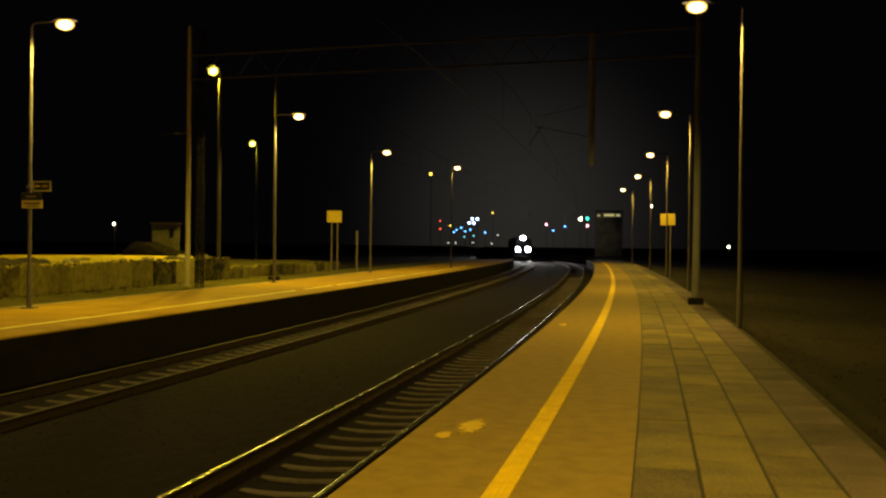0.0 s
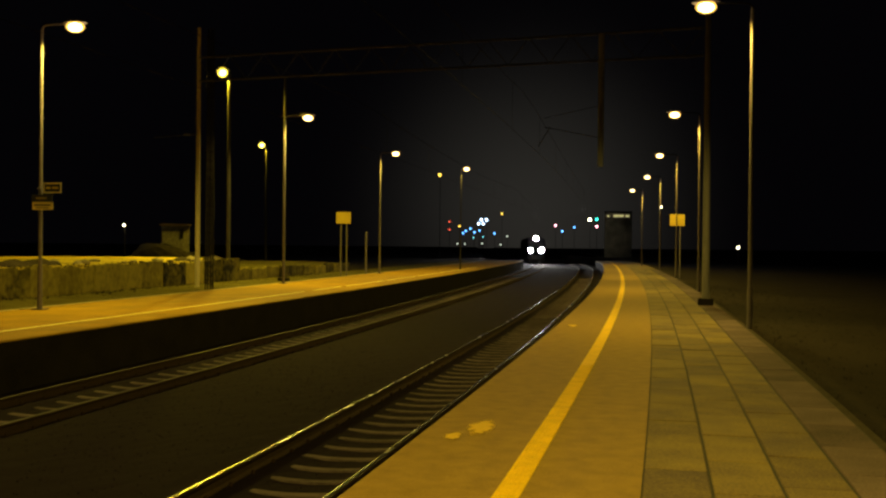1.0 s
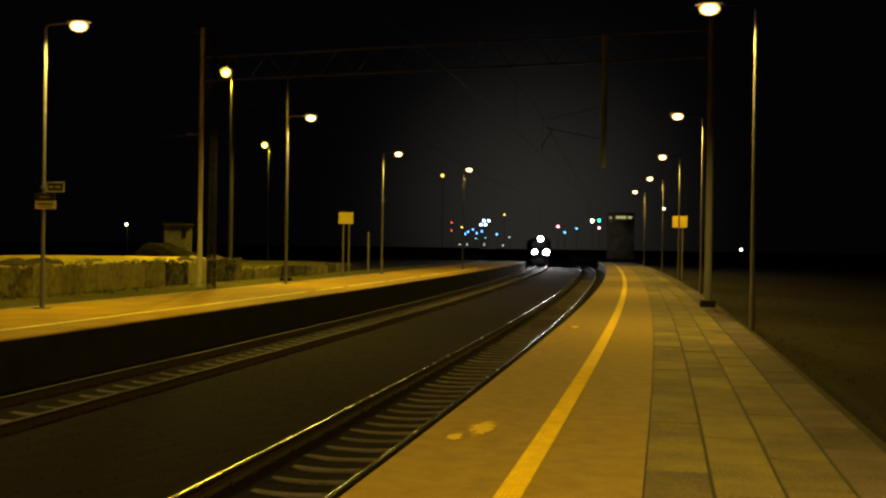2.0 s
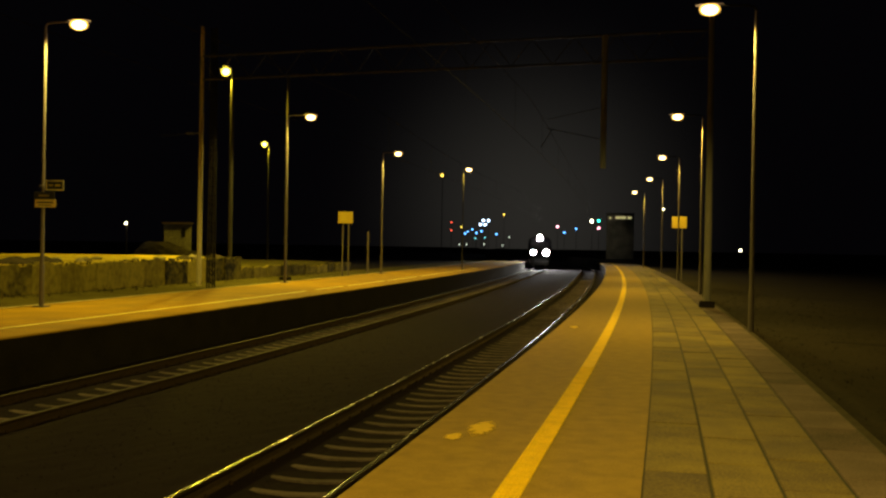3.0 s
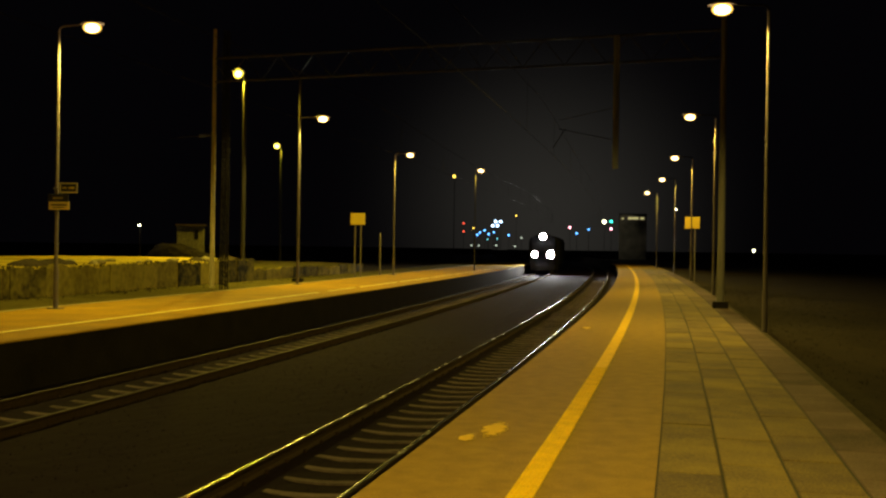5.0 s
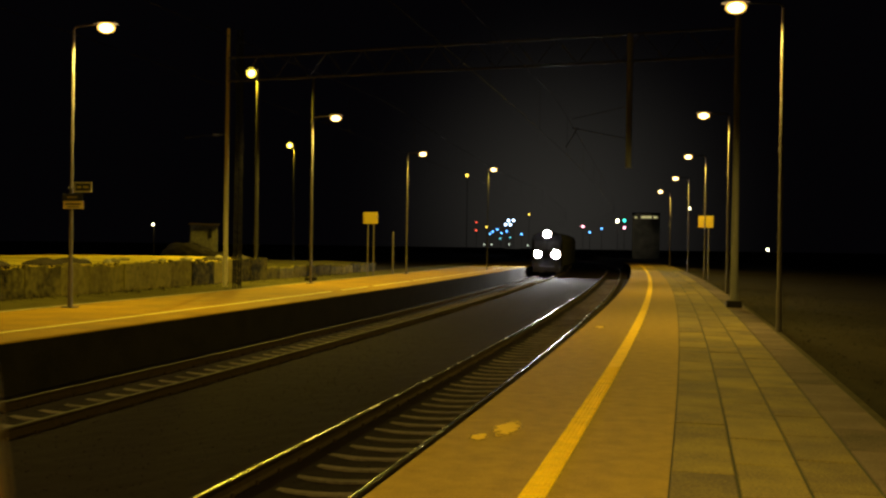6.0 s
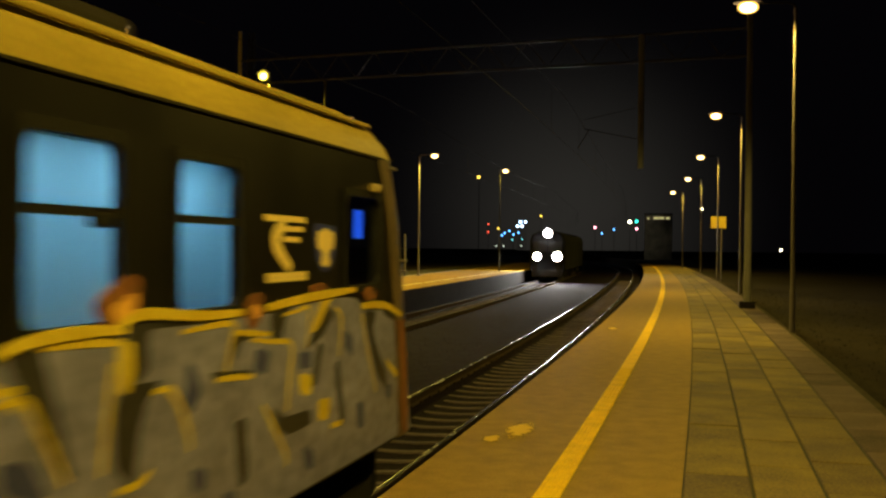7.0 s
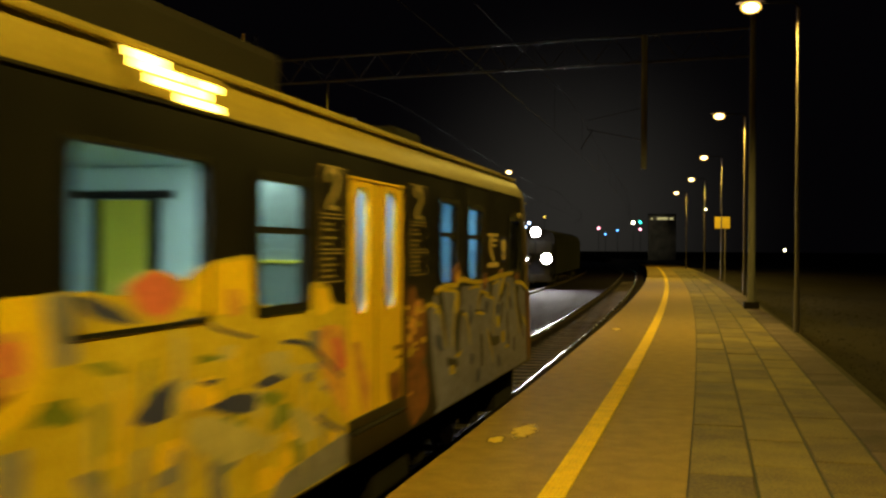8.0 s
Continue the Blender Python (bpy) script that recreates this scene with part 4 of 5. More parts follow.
def graffiti(root):
    to = side_to(1)
    rng = random.Random(21)
    # front piece: a silver field, cut into letters by black shade and yellow highlights
    def soften(sh):
        out = []
        for i in range(len(sh)):
            a, b, d = Vector(sh[i - 1]), Vector(sh[i]), Vector(sh[(i + 1) % len(sh)])
            out += [tuple(b + (a - b) * 0.18), tuple(b + (a - b) * 0.05 + (d - b) * 0.05), tuple(b + (d - b) * 0.18)]
        return out

    def shade(*polys, paint=None):
        for sh in polys:
            part("graffiti_shade", plate(B(), clip_shape(soften(grow(sh, 0.014)), 0.18, 1.6), 0.0045, to), paint or INKED, root, "black graffiti shading")

    def shine(*lines, width=0.017):
        strokes(root, "graffiti_highlight", LEMON, [clip_shape(curve_line(list(l), 4), 0.18, 1.6) for l in lines], width, to, 0.006, "yellow graffiti highlight")

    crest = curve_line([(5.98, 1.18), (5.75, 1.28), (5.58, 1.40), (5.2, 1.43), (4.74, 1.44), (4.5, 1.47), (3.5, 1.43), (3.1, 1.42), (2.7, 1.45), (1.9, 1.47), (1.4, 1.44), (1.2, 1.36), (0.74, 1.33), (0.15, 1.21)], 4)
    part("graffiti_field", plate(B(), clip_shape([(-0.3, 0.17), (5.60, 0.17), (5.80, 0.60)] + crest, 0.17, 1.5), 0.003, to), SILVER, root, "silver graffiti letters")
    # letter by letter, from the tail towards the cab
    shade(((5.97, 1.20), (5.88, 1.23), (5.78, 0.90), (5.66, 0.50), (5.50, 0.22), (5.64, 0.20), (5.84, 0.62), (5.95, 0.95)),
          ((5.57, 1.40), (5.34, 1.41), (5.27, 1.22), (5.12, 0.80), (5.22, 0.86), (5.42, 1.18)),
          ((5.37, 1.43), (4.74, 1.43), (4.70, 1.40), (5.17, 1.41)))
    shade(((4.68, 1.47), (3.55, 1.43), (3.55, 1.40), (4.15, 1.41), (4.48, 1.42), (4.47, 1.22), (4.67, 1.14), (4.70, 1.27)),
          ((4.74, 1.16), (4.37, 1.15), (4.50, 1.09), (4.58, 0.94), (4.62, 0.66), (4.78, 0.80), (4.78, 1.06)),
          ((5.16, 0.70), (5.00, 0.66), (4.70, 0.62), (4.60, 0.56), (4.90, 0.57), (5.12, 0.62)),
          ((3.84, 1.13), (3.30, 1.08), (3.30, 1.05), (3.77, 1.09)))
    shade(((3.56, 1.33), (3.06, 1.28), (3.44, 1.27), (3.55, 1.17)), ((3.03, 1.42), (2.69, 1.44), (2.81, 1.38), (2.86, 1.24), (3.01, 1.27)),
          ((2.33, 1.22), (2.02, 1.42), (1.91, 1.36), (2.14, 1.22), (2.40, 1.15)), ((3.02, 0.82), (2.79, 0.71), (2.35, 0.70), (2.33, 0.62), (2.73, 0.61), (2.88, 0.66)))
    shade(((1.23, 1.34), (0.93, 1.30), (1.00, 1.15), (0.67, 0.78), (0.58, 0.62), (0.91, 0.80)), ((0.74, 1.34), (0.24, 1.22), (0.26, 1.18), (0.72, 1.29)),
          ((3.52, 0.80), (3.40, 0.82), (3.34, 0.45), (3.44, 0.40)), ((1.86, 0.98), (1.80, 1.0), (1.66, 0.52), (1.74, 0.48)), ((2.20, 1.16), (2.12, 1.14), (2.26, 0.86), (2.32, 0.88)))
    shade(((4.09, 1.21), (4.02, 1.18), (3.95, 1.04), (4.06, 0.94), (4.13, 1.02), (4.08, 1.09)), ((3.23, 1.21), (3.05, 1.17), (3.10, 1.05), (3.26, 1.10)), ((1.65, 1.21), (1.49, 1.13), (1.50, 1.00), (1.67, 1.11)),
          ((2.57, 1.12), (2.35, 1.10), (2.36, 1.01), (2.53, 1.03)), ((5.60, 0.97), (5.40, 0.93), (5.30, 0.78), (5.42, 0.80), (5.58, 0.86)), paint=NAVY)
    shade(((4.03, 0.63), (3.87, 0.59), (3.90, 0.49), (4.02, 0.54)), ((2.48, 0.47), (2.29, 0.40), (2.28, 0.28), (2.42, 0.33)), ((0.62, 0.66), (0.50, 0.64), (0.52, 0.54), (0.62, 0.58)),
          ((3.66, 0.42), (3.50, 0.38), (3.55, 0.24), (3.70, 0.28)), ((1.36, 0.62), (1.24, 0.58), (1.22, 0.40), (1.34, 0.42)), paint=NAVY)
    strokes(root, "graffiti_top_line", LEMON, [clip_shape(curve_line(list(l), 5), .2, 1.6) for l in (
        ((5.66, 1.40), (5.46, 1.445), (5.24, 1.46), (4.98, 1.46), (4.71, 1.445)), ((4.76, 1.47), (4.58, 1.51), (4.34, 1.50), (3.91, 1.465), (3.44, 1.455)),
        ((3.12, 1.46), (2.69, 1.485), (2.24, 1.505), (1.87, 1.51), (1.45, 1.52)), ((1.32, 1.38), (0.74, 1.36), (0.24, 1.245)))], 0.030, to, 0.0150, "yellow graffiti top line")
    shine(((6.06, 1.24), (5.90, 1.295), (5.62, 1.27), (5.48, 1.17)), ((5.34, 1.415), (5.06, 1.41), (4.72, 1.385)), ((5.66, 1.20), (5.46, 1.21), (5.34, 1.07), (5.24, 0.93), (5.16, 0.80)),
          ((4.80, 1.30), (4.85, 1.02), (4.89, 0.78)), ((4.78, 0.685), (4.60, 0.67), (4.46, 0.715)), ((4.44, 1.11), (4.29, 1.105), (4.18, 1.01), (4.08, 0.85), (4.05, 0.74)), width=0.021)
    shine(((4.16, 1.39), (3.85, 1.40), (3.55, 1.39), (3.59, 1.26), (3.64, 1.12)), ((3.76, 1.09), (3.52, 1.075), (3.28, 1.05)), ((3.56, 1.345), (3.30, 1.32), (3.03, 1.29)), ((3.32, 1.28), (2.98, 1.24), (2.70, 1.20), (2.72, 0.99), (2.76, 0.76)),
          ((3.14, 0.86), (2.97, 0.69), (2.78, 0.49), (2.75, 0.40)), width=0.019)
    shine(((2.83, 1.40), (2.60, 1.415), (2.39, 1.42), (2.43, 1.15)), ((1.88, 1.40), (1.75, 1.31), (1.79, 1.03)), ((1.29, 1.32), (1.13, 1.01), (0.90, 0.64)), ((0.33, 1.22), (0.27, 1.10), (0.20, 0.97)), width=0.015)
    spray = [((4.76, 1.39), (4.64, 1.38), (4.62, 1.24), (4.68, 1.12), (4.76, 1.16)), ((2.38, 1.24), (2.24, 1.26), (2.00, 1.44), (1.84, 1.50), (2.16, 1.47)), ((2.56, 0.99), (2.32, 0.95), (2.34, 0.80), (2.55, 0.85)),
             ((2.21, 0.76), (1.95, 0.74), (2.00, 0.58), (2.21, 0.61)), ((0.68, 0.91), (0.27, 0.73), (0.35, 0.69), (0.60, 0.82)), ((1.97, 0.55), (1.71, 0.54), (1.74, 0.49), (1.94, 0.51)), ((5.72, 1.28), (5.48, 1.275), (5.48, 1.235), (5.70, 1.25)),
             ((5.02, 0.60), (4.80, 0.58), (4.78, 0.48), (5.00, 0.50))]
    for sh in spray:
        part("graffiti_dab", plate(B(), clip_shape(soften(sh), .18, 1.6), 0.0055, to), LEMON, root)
    # the spray runs on round the cab's corner
    hs = (0.18, 0.45, 0.75, 1.02, 1.20)
    edge = [(rake(v) + 0.18, v) for v in hs] + [(rake(v) + 0.37 - 0.03 * math.sin(9 * v), v) for v in hs[::-1]]
    part("graffiti_edge", plate(B(), edge, 0.004, lambda u, v, w: to(u, v, w + 0.0155)), FLAME, root, "brown red graffiti on the cab corner")
    # red and orange cloud at the tail and above the crest
    for u, v, a, b in ((6.32, 1.08, .34, .42), (6.26, 0.48, .34, .34), (4.76, 1.575, .18, .12), (3.28, 1.46, .12, .10), (2.22, 1.53, .12, .07), (1.12, 1.47, .16, .05)):
        part("graffiti_flame", plate(B(), clip_shape(blob(rng, u, v, a, b), 0.17, 1.75), 0.0130 if v > 1.4 else 0.0025, to), FLAME, root, "red orange graffiti cloud")
    for u, v, a, b in ((4.72, 1.54, .10, .07), (3.26, 1.45, .06, .05), (6.28, 1.28, .13, .08), (6.42, 1.12, .08, .10)):
        part("graffiti_glint", plate(B(), blob(rng, u, v, a, b, 14, .3), 0.0140 if v > 1.4 else 0.0042, to), PINK, root)
    for k in range(16):
        u, v = rng.uniform(6.02, 6.64), 0.4 + 1.05 * rng.random() ** 0.5
        part("graffiti_fleck", plate(B(), blob(rng, u, v, rng.uniform(0.03, 0.07), rng.uniform(0.015, 0.04), 10), 0.0045, to), rng.choice((LEMON, DOORPAINT, PINK, PINK)), root)
    # rear piece: a yellow field with orange, salmon, blue, green and grey shapes, begun behind the door
    def rear(u, v, w):
        return to(max(8.22, u - 0.12), v, w)

    top = curve_line([(8.22, 1.41), (8.66, 1.45), (8.76, 1.57), (9.06, 1.61), (9.20, 1.47), (9.7, 1.47), (10.0, 1.55), (10.07, 1.79), (10.28, 1.80), (10.66, 1.76), (10.97, 1.66), (11.5, 1.62),
                      (11.9, 1.66), (12.4, 1.62), (13.2, 1.50), (14.2, 1.62), (15.2, 1.45), (16.1, 1.55)], 4)
    part("graffiti_field", plate(B(), [(16.1, 0.17)] + [(8.22, 0.17)] + top, 0.002, rear), LEMON, root, "yellow graffiti field")

    def spot(paint, *polys, w=0.0035):
        for sh in polys:
            part("graffiti_patch", plate(B(), clip_shape(soften(sh), 0.18, 1.82), w, rear), paint, root)

    spot(PINK, ((11.50, 1.66), (11.22, 1.75), (10.93, 1.69), (10.84, 1.58), (11.09, 1.46), (11.35, 1.52)), ((8.95, 1.30), (8.45, 1.27), (8.24, 0.95), (8.25, 0.48), (8.50, 0.62), (8.90, 0.95)))
    spot(DOORPAINT, ((10.95, 1.54), (10.66, 1.75), (10.07, 1.79), (10.04, 1.52), (10.47, 1.46)), ((12.60, 1.60), (12.12, 1.59), (12.10, 1.39), (12.36, 1.33), (12.7, 1.40)), ((9.05, 1.58), (8.78, 1.55), (8.66, 1.40), (8.95, 1.36)))
    spot(FLAME, ((12.75, 1.50), (12.35, 1.50), (12.25, 1.25), (12.60, 1.15)), ((13.6, 1.50), (13.2, 1.45), (13.3, 1.1), (13.7, 1.2)))
    spot(PALEGREY, ((12.09, 1.64), (11.90, 1.67), (11.84, 1.52), (11.87, 1.34), (12.01, 1.33)), ((9.14, 1.28), (8.92, 1.26), (8.97, 1.10), (9.12, 1.14)), ((10.62, .67), (10.46, .63), (10.36, .38), (10.59, .40)),
         ((11.86, .84), (11.71, .83), (11.58, .62), (11.74, .66)), ((12.40, 1.03), (12.21, 1.02), (12.23, .80), (12.38, .82)))
    spot(PALEGREY, ((9.6, .36), (8.24, .44), (8.24, .18), (9.9, .18)), ((12.9, .9), (12.7, .92), (12.6, .5), (12.85, .45)), ((11.1, .42), (10.9, .46), (10.8, .22), (11.0, .2)), w=0.003)
    spot(NAVY, ((11.42, 1.0), (11.20, 1.12), (11.0, 1.18), (11.03, .97), (11.23, .96)), ((10.65, .96), (10.25, .99), (9.97, .95), (10.03, .84), (10.41, .89)), ((10.03, 1.01), (9.74, 1.05), (9.51, .99), (9.91, .97)),
         ((10.74, 1.12), (10.46, 1.10), (10.60, 1.07)), ((11.88, 1.64), (11.72, 1.62), (11.49, 1.55), (11.35, 1.47), (11.59, 1.50), (11.78, 1.55)), w=0.005)
    spot(GREENP, ((11.81, 1.33), (11.62, 1.32), (11.46, 1.24), (11.65, 1.26)), ((10.74, 1.27), (10.41, 1.22), (10.74, 1.21)), ((9.97, .91), (9.79, .95), (9.54, .88), (9.73, .82)), ((12.01, 1.13), (11.84, 1.11), (11.89, 1.06)),
         ((9.75, 1.47), (9.25, 1.43), (9.28, 1.40), (9.70, 1.42)), w=0.0042)
    spot(LILAC, ((10.83, .94), (10.45, .88), (9.66, .60), (10.45, .59), (10.87, .80)), ((9.5, .8), (9.1, .7), (8.9, .5), (9.3, .5)), ((11.9, .5), (11.5, .55), (11.3, .3), (11.7, .25)))
    strokes(root, "graffiti_stroke", NAVY, [curve_line([(9.60, 1.24), (9.20, 1.19), (8.81, 1.03), (8.47, .87)], 5), curve_line([(9.00, .66), (8.72, .55), (8.45, .46)], 4)], 0.020, rear, 0.0055, "dark blue graffiti stroke")
    strokes(root, "graffiti_stroke", NAVY, [curve_line([(11.83, 1.45), (11.42, 1.44), (11.01, 1.45), (10.75, 1.46), (10.46, 1.38), (10.04, 1.30)], 5)], 0.012, rear, 0.0055, "thin dark blue graffiti stroke")
    spot(CORAL, ((11.44, 1.66), (11.22, 1.74), (10.98, 1.68), (10.95, 1.58), (11.12, 1.50), (11.33, 1.54)), ((8.70, 1.20), (8.48, 1.16), (8.36, .95), (8.58, .92)), ((12.42, 1.48), (12.26, 1.46), (12.25, 1.34), (12.38, 1.32)), w=0.0048)
    # runs of thinned paint and dirt
    for k in range(34):
        u, v, h = rng.uniform(8.4, 13.4), rng.uniform(0.35, 1.2), rng.uniform(.08, .30)
        a = rng.uniform(.012, .035)
        part("graffiti_run", plate(B(), clip_shape(soften(((u - a, v + h), (u + a, v + h * .9), (u + a * .6, v - h * .6), (u, v - h), (u - a * .7, v - h * .5))), .18, 1.5), 0.0031, rear), (LILAC, PALEGREY, DOORPAINT, LILAC, GREENP)[k % 5], root)
    for k in range(40):
        u, v = rng.uniform(8.5, 13.6), rng.uniform(0.25, 1.25)
        part("graffiti_dab", plate(B(), clip_shape(blob(rng, u, v, rng.uniform(.08, .26), rng.uniform(.03, .09), 14, 0.3), .18, 1.5), 0.0027, rear), (DOORPAINT, LILAC, PALEGREY, DOORPAINT, GREENP, LILAC)[k % 6], root)
    spot(DOORPAINT, ((12.66, 1.62), (12.16, 1.66), (12.06, 1.42), (12.10, 1.16), (12.52, 1.06)), w=0.0030)
    spot(PINK, ((12.46, 1.52), (12.22, 1.50), (12.20, 1.28), (12.40, 1.24)), ((10.42, 1.62), (10.22, 1.60), (10.20, 1.46), (10.36, 1.44)), w=0.0040)
    # the sprayed salmon and brown run on over the foot of the door
    for paint, sh in ((PINK, ((8.06, 1.12), (7.93, 1.10), (7.80, .92), (7.62, .72), (7.66, .50), (7.80, .52), (7.98, .84))),
                      (FLAME, ((7.12, .78), (6.95, .74), (6.80, .80), (6.75, .62), (6.78, .46), (7.06, .48), (7.14, .66))),
                      (FLAME, ((6.98, .99), (6.78, .98), (6.76, .95), (6.95, .94))), (FLAME, ((6.90, .89), (6.77, .89), (6.76, .86), (6.88, .86)))):
        part("graffiti_patch", plate(B(), soften(sh), DOOR_PROUD, lambda u, v, w: to(u, v, w - 0.015)), paint, root)


def digit_two(w, h):
    pts = curve_line([(0.02, 0.70), (0.08, 0.9), (0.32, 1.02), (0.66, 1.02), (0.92, 0.9), (0.94, 0.68), (0.72, 0.46), (0.34, 0.24), (0.06, 0.06)], 5) + [(0.5, 0.06), (0.98, 0.06)]
    return [(x * w, y * h) for x, y in pts]


def class_panel(root, u0, u1):
    """The class mark beside a door: a big 2 over lines of small print, in rounded frames."""
    to = side_to(1)
    w = u1 - u0
    for v0, v1 in ((2.10, 2.46), (1.84, 2.08), (1.60, 1.82)):
        outer, inner = rounded(u0 + .05, v0, u1 - .05, v1, .05), rounded(u0 + .060, v0 + .009, u1 - .060, v1 - .009, .042)
        bm = B()
        k = len(outer)
        vo, vi = [bm.verts.new(to(a, b, .004)) for a, b in outer], [bm.verts.new(to(a, b, .004)) for a, b in inner]
        for i in range(k):
            bm.faces.new((vo[i], vo[(i + 1) % k], vi[(i + 1) % k], vi[i]))
        part("panel_rim", bm, FADED, root)
    # mirrored along u, since u runs towards the rear
    two = [(u1 - w * 0.33 - x, 2.135 + y) for x, y in digit_two(w * 0.34, 0.29)]
    strokes(root, "class_mark", FADED, [two], 0.027, to, 0.005, "pale class number 2")
    for v, k in ((2.03, .35), (1.99, .45), (1.93, .5), (1.885, .3), (1.775, .42), (1.73, .5), (1.69, .38), (1.645, .46)):
        bm = B()
        plate(bm, [(u1 - .13 - (w - .26) * k * 1.4, v - .009), (u1 - .13, v - .009), (u1 - .13, v + .009), (u1 - .13 - (w - .26) * k * 1.4, v + .009)], .004, to)
        part("print_bar", bm, PRINT, root)


def bogie(root, y, key):
    bm = B()
    for sx in (-1, 1):
        box(bm, sx * 1.02 - 0.06, y - 1.75, 0.42, sx * 1.02 + 0.06, y + 1.75, 0.62, 0.02)
        for dy in (-1.3, 1.3):
            box(bm, sx * 1.08 - 0.1, y + dy - 0.18, 0.30, sx * 1.08 + 0.1, y + dy + 0.18, 0.66, 0.03)
        for dy in (-0.35, 0.35):
            tube(bm, (sx * 1.05, y + dy, 0.45), (sx * 1.05, y + dy, 0.80), 0.11, 0.11, 12)
    box(bm, -1.0, y - 0.3, 0.4, 1.0, y + 0.3, 0.6, 0.02)
    part("bogie", bm, UNDER, root, "sooty steel bogie frame")
    for dy in (-1.3, 1.3):
        bm = B()
        tube(bm, (-0.95, 0, 0), (0.95, 0, 0), 0.08, 0.08, 12)
        for sx in (-1, 1):
            tube(bm, (sx * 0.69, 0, 0), (sx * 0.82, 0, 0), 0.46, 0.46, 28), tube(bm, (sx * 0.66, 0, 0), (sx * 0.69, 0, 0), 0.49, 0.49, 28)
            for i in range(6):
                a = i * math.pi / 3
                tube(bm, (sx * 0.82, 0.3 * math.cos(a), 0.3 * math.sin(a)), (sx * 0.835, 0.3 * math.cos(a), 0.3 * math.sin(a)), 0.05, 0.05, 8)
        ob = part("wheelset", bm, TYRE, root, "steel wheelset with worn treads")
        ob.location = (0, y + dy, 0.46)
        key.append(ob)


def build_train():
    root = tagged(empty("train"), "black electric train car covered in graffiti, with orange doors", "train")
    wheels = []
    holes = WINDOWS + DOORS
    # sides: cut for windows and doors on both sides, the cab's raked edge joined on
    for side in (1, -1):
        to = side_to(side)
        bm = wall_with_holes(B(), holes, 1.75, CAR_L, 0.15, 2.60, to, 0.07)
        part("side_wall", bm, BLACK, root, "black painted side wall")
        bm = B()
        vs = (0.15, 0.35, 0.6, 1.0, 1.35, CABWIN[1], 1.8, 2.0, CABWIN[3], 2.60)
        grid = {(i, j, w): bm.verts.new(to(rake(v) + 0.10 if i == 0 else (CABWIN[0], CABWIN[2], 1.75)[i - 1], v, w)) for j, v in enumerate(vs) for i in range(4) for w in (0, -0.07)}
        for j in range(len(vs) - 1):
            for i in range(3):
                if i == 1 and CABWIN[1] <= vs[j] < CABWIN[3] - 0.01:
                    continue
                for w in (0, -0.07):
                    bm.faces.new((grid[i, j, w], grid[i + 1, j, w], grid[i + 1, j + 1, w], grid[i, j + 1, w]))
            bm.faces.new((grid[0, j, 0], grid[0, j + 1, 0], grid[0, j + 1, -0.07], grid[0, j, -0.07]))
        part("cab_side", bm, BLACK, root, "black painted cab side")
    # cab face, curved in plan
    bm = B()
    zs = [0.15, 0.4, 0.7, 1.0, 1.35, 1.55, 1.8, 2.05, 2.3, 2.60, 2.70, 2.83, 2.96]
    xs = [-1.415, -1.40, -1.34, -1.2, -0.8, -0.4, 0, 0.4, 0.8, 1.2, 1.34, 1.40, 1.415]

    def face(x, z, d=0.0):
        half = HALF
        if z > 2.60:
            for (a, b), (c, e) in zip(ROOF, ROOF[1:]):
                if b <= z <= e:
                    half = a + (c - a) * (z - b) / (e - b)
        x = x * half / HALF
        e = abs(x) / half
        return Vector((x, -(rake(z) + 0.10 * max(0, (e - 0.8) / 0.2) ** 2 - 0.10 * (1 - e * e)) + d, z + Z0))
    rows = [[bm.verts.new(face(x, z)) for x in xs] for z in zs]
    for j, (a, b) in enumerate(zip(rows, rows[1:])):
        for i in range(len(xs) - 1):
            f = bm.faces.new((a[i], a[i + 1], b[i + 1], b[i]))
            f.smooth = True
    part("cab_face", bm, CABGREY, root, "grey cab front with a raked top")
    for x0, x1 in ((-1.2, -0.04), (0.04, 1.2)):
        bm = B()
        g = [[bm.verts.new(face(x0 + (x1 - x0) * i / 4, 1.6 + 0.72 * j / 4, 0.012)) for i in range(5)] for j in range(5)]
        for a, b in zip(g, g[1:]):
            for i in range(4):
                bm.faces.new((a[i], a[i + 1], b[i + 1], b[i]))
        part("windscreen", bm, BLACK, root, "dark glossy windscreen")
    # yellow-lit edge post between the face and the side
    for side in (1, -1):
        bm = B()
        prev = None
        for z in zs[:-3]:
            p = [bm.verts.new((side * x, -(rake(z) + u), z + Z0)) for x, u in ((1.400, 0.06), (1.430, 0.18), (1.426, 0.42), (1.36, 0.42), (1.35, 0.06))]
            if prev:
                for i in range(5):
                    bm.faces.new((prev[i], prev[(i + 1) % 5], p[(i + 1) % 5], p[i]))
            else:
                bm.faces.new(p)
            prev = p
        bm.faces.new(prev)
        part("corner_post", bm, CABGREY, root, "dirty grey cab corner post")
        for z in (1.62, 1.72, 2.52):
            bm = B()
            box(bm, side * 1.40, -(rake(z) + 0.16), z + Z0, side * 1.45, -(rake(z) + 0.04), z + Z0 + 0.025, 0.005)
            part("hinge", bm, STEEL, root, "bright hinge")
    # roof
    bm = B()
    prof = [(x, z) for x, z in ROOF] + [(-x, z) for x, z in ROOF[-2::-1]]
    us = [0.0, 0.12, 0.3, 0.6, 1.2, 6, 12, 18, CAR_L]
    rows = []
    for u in us:
        rows.append([bm.verts.new((x, -max(u, 0.07) - rake(z) * max(0, 1 - u / 1.6), z + Z0)) for x, z in prof])
    for a, b in zip(rows, rows[1:]):
        for i in range(len(prof) - 1):
            bm.faces.new((a[i], a[i + 1], b[i + 1], b[i])).smooth = True
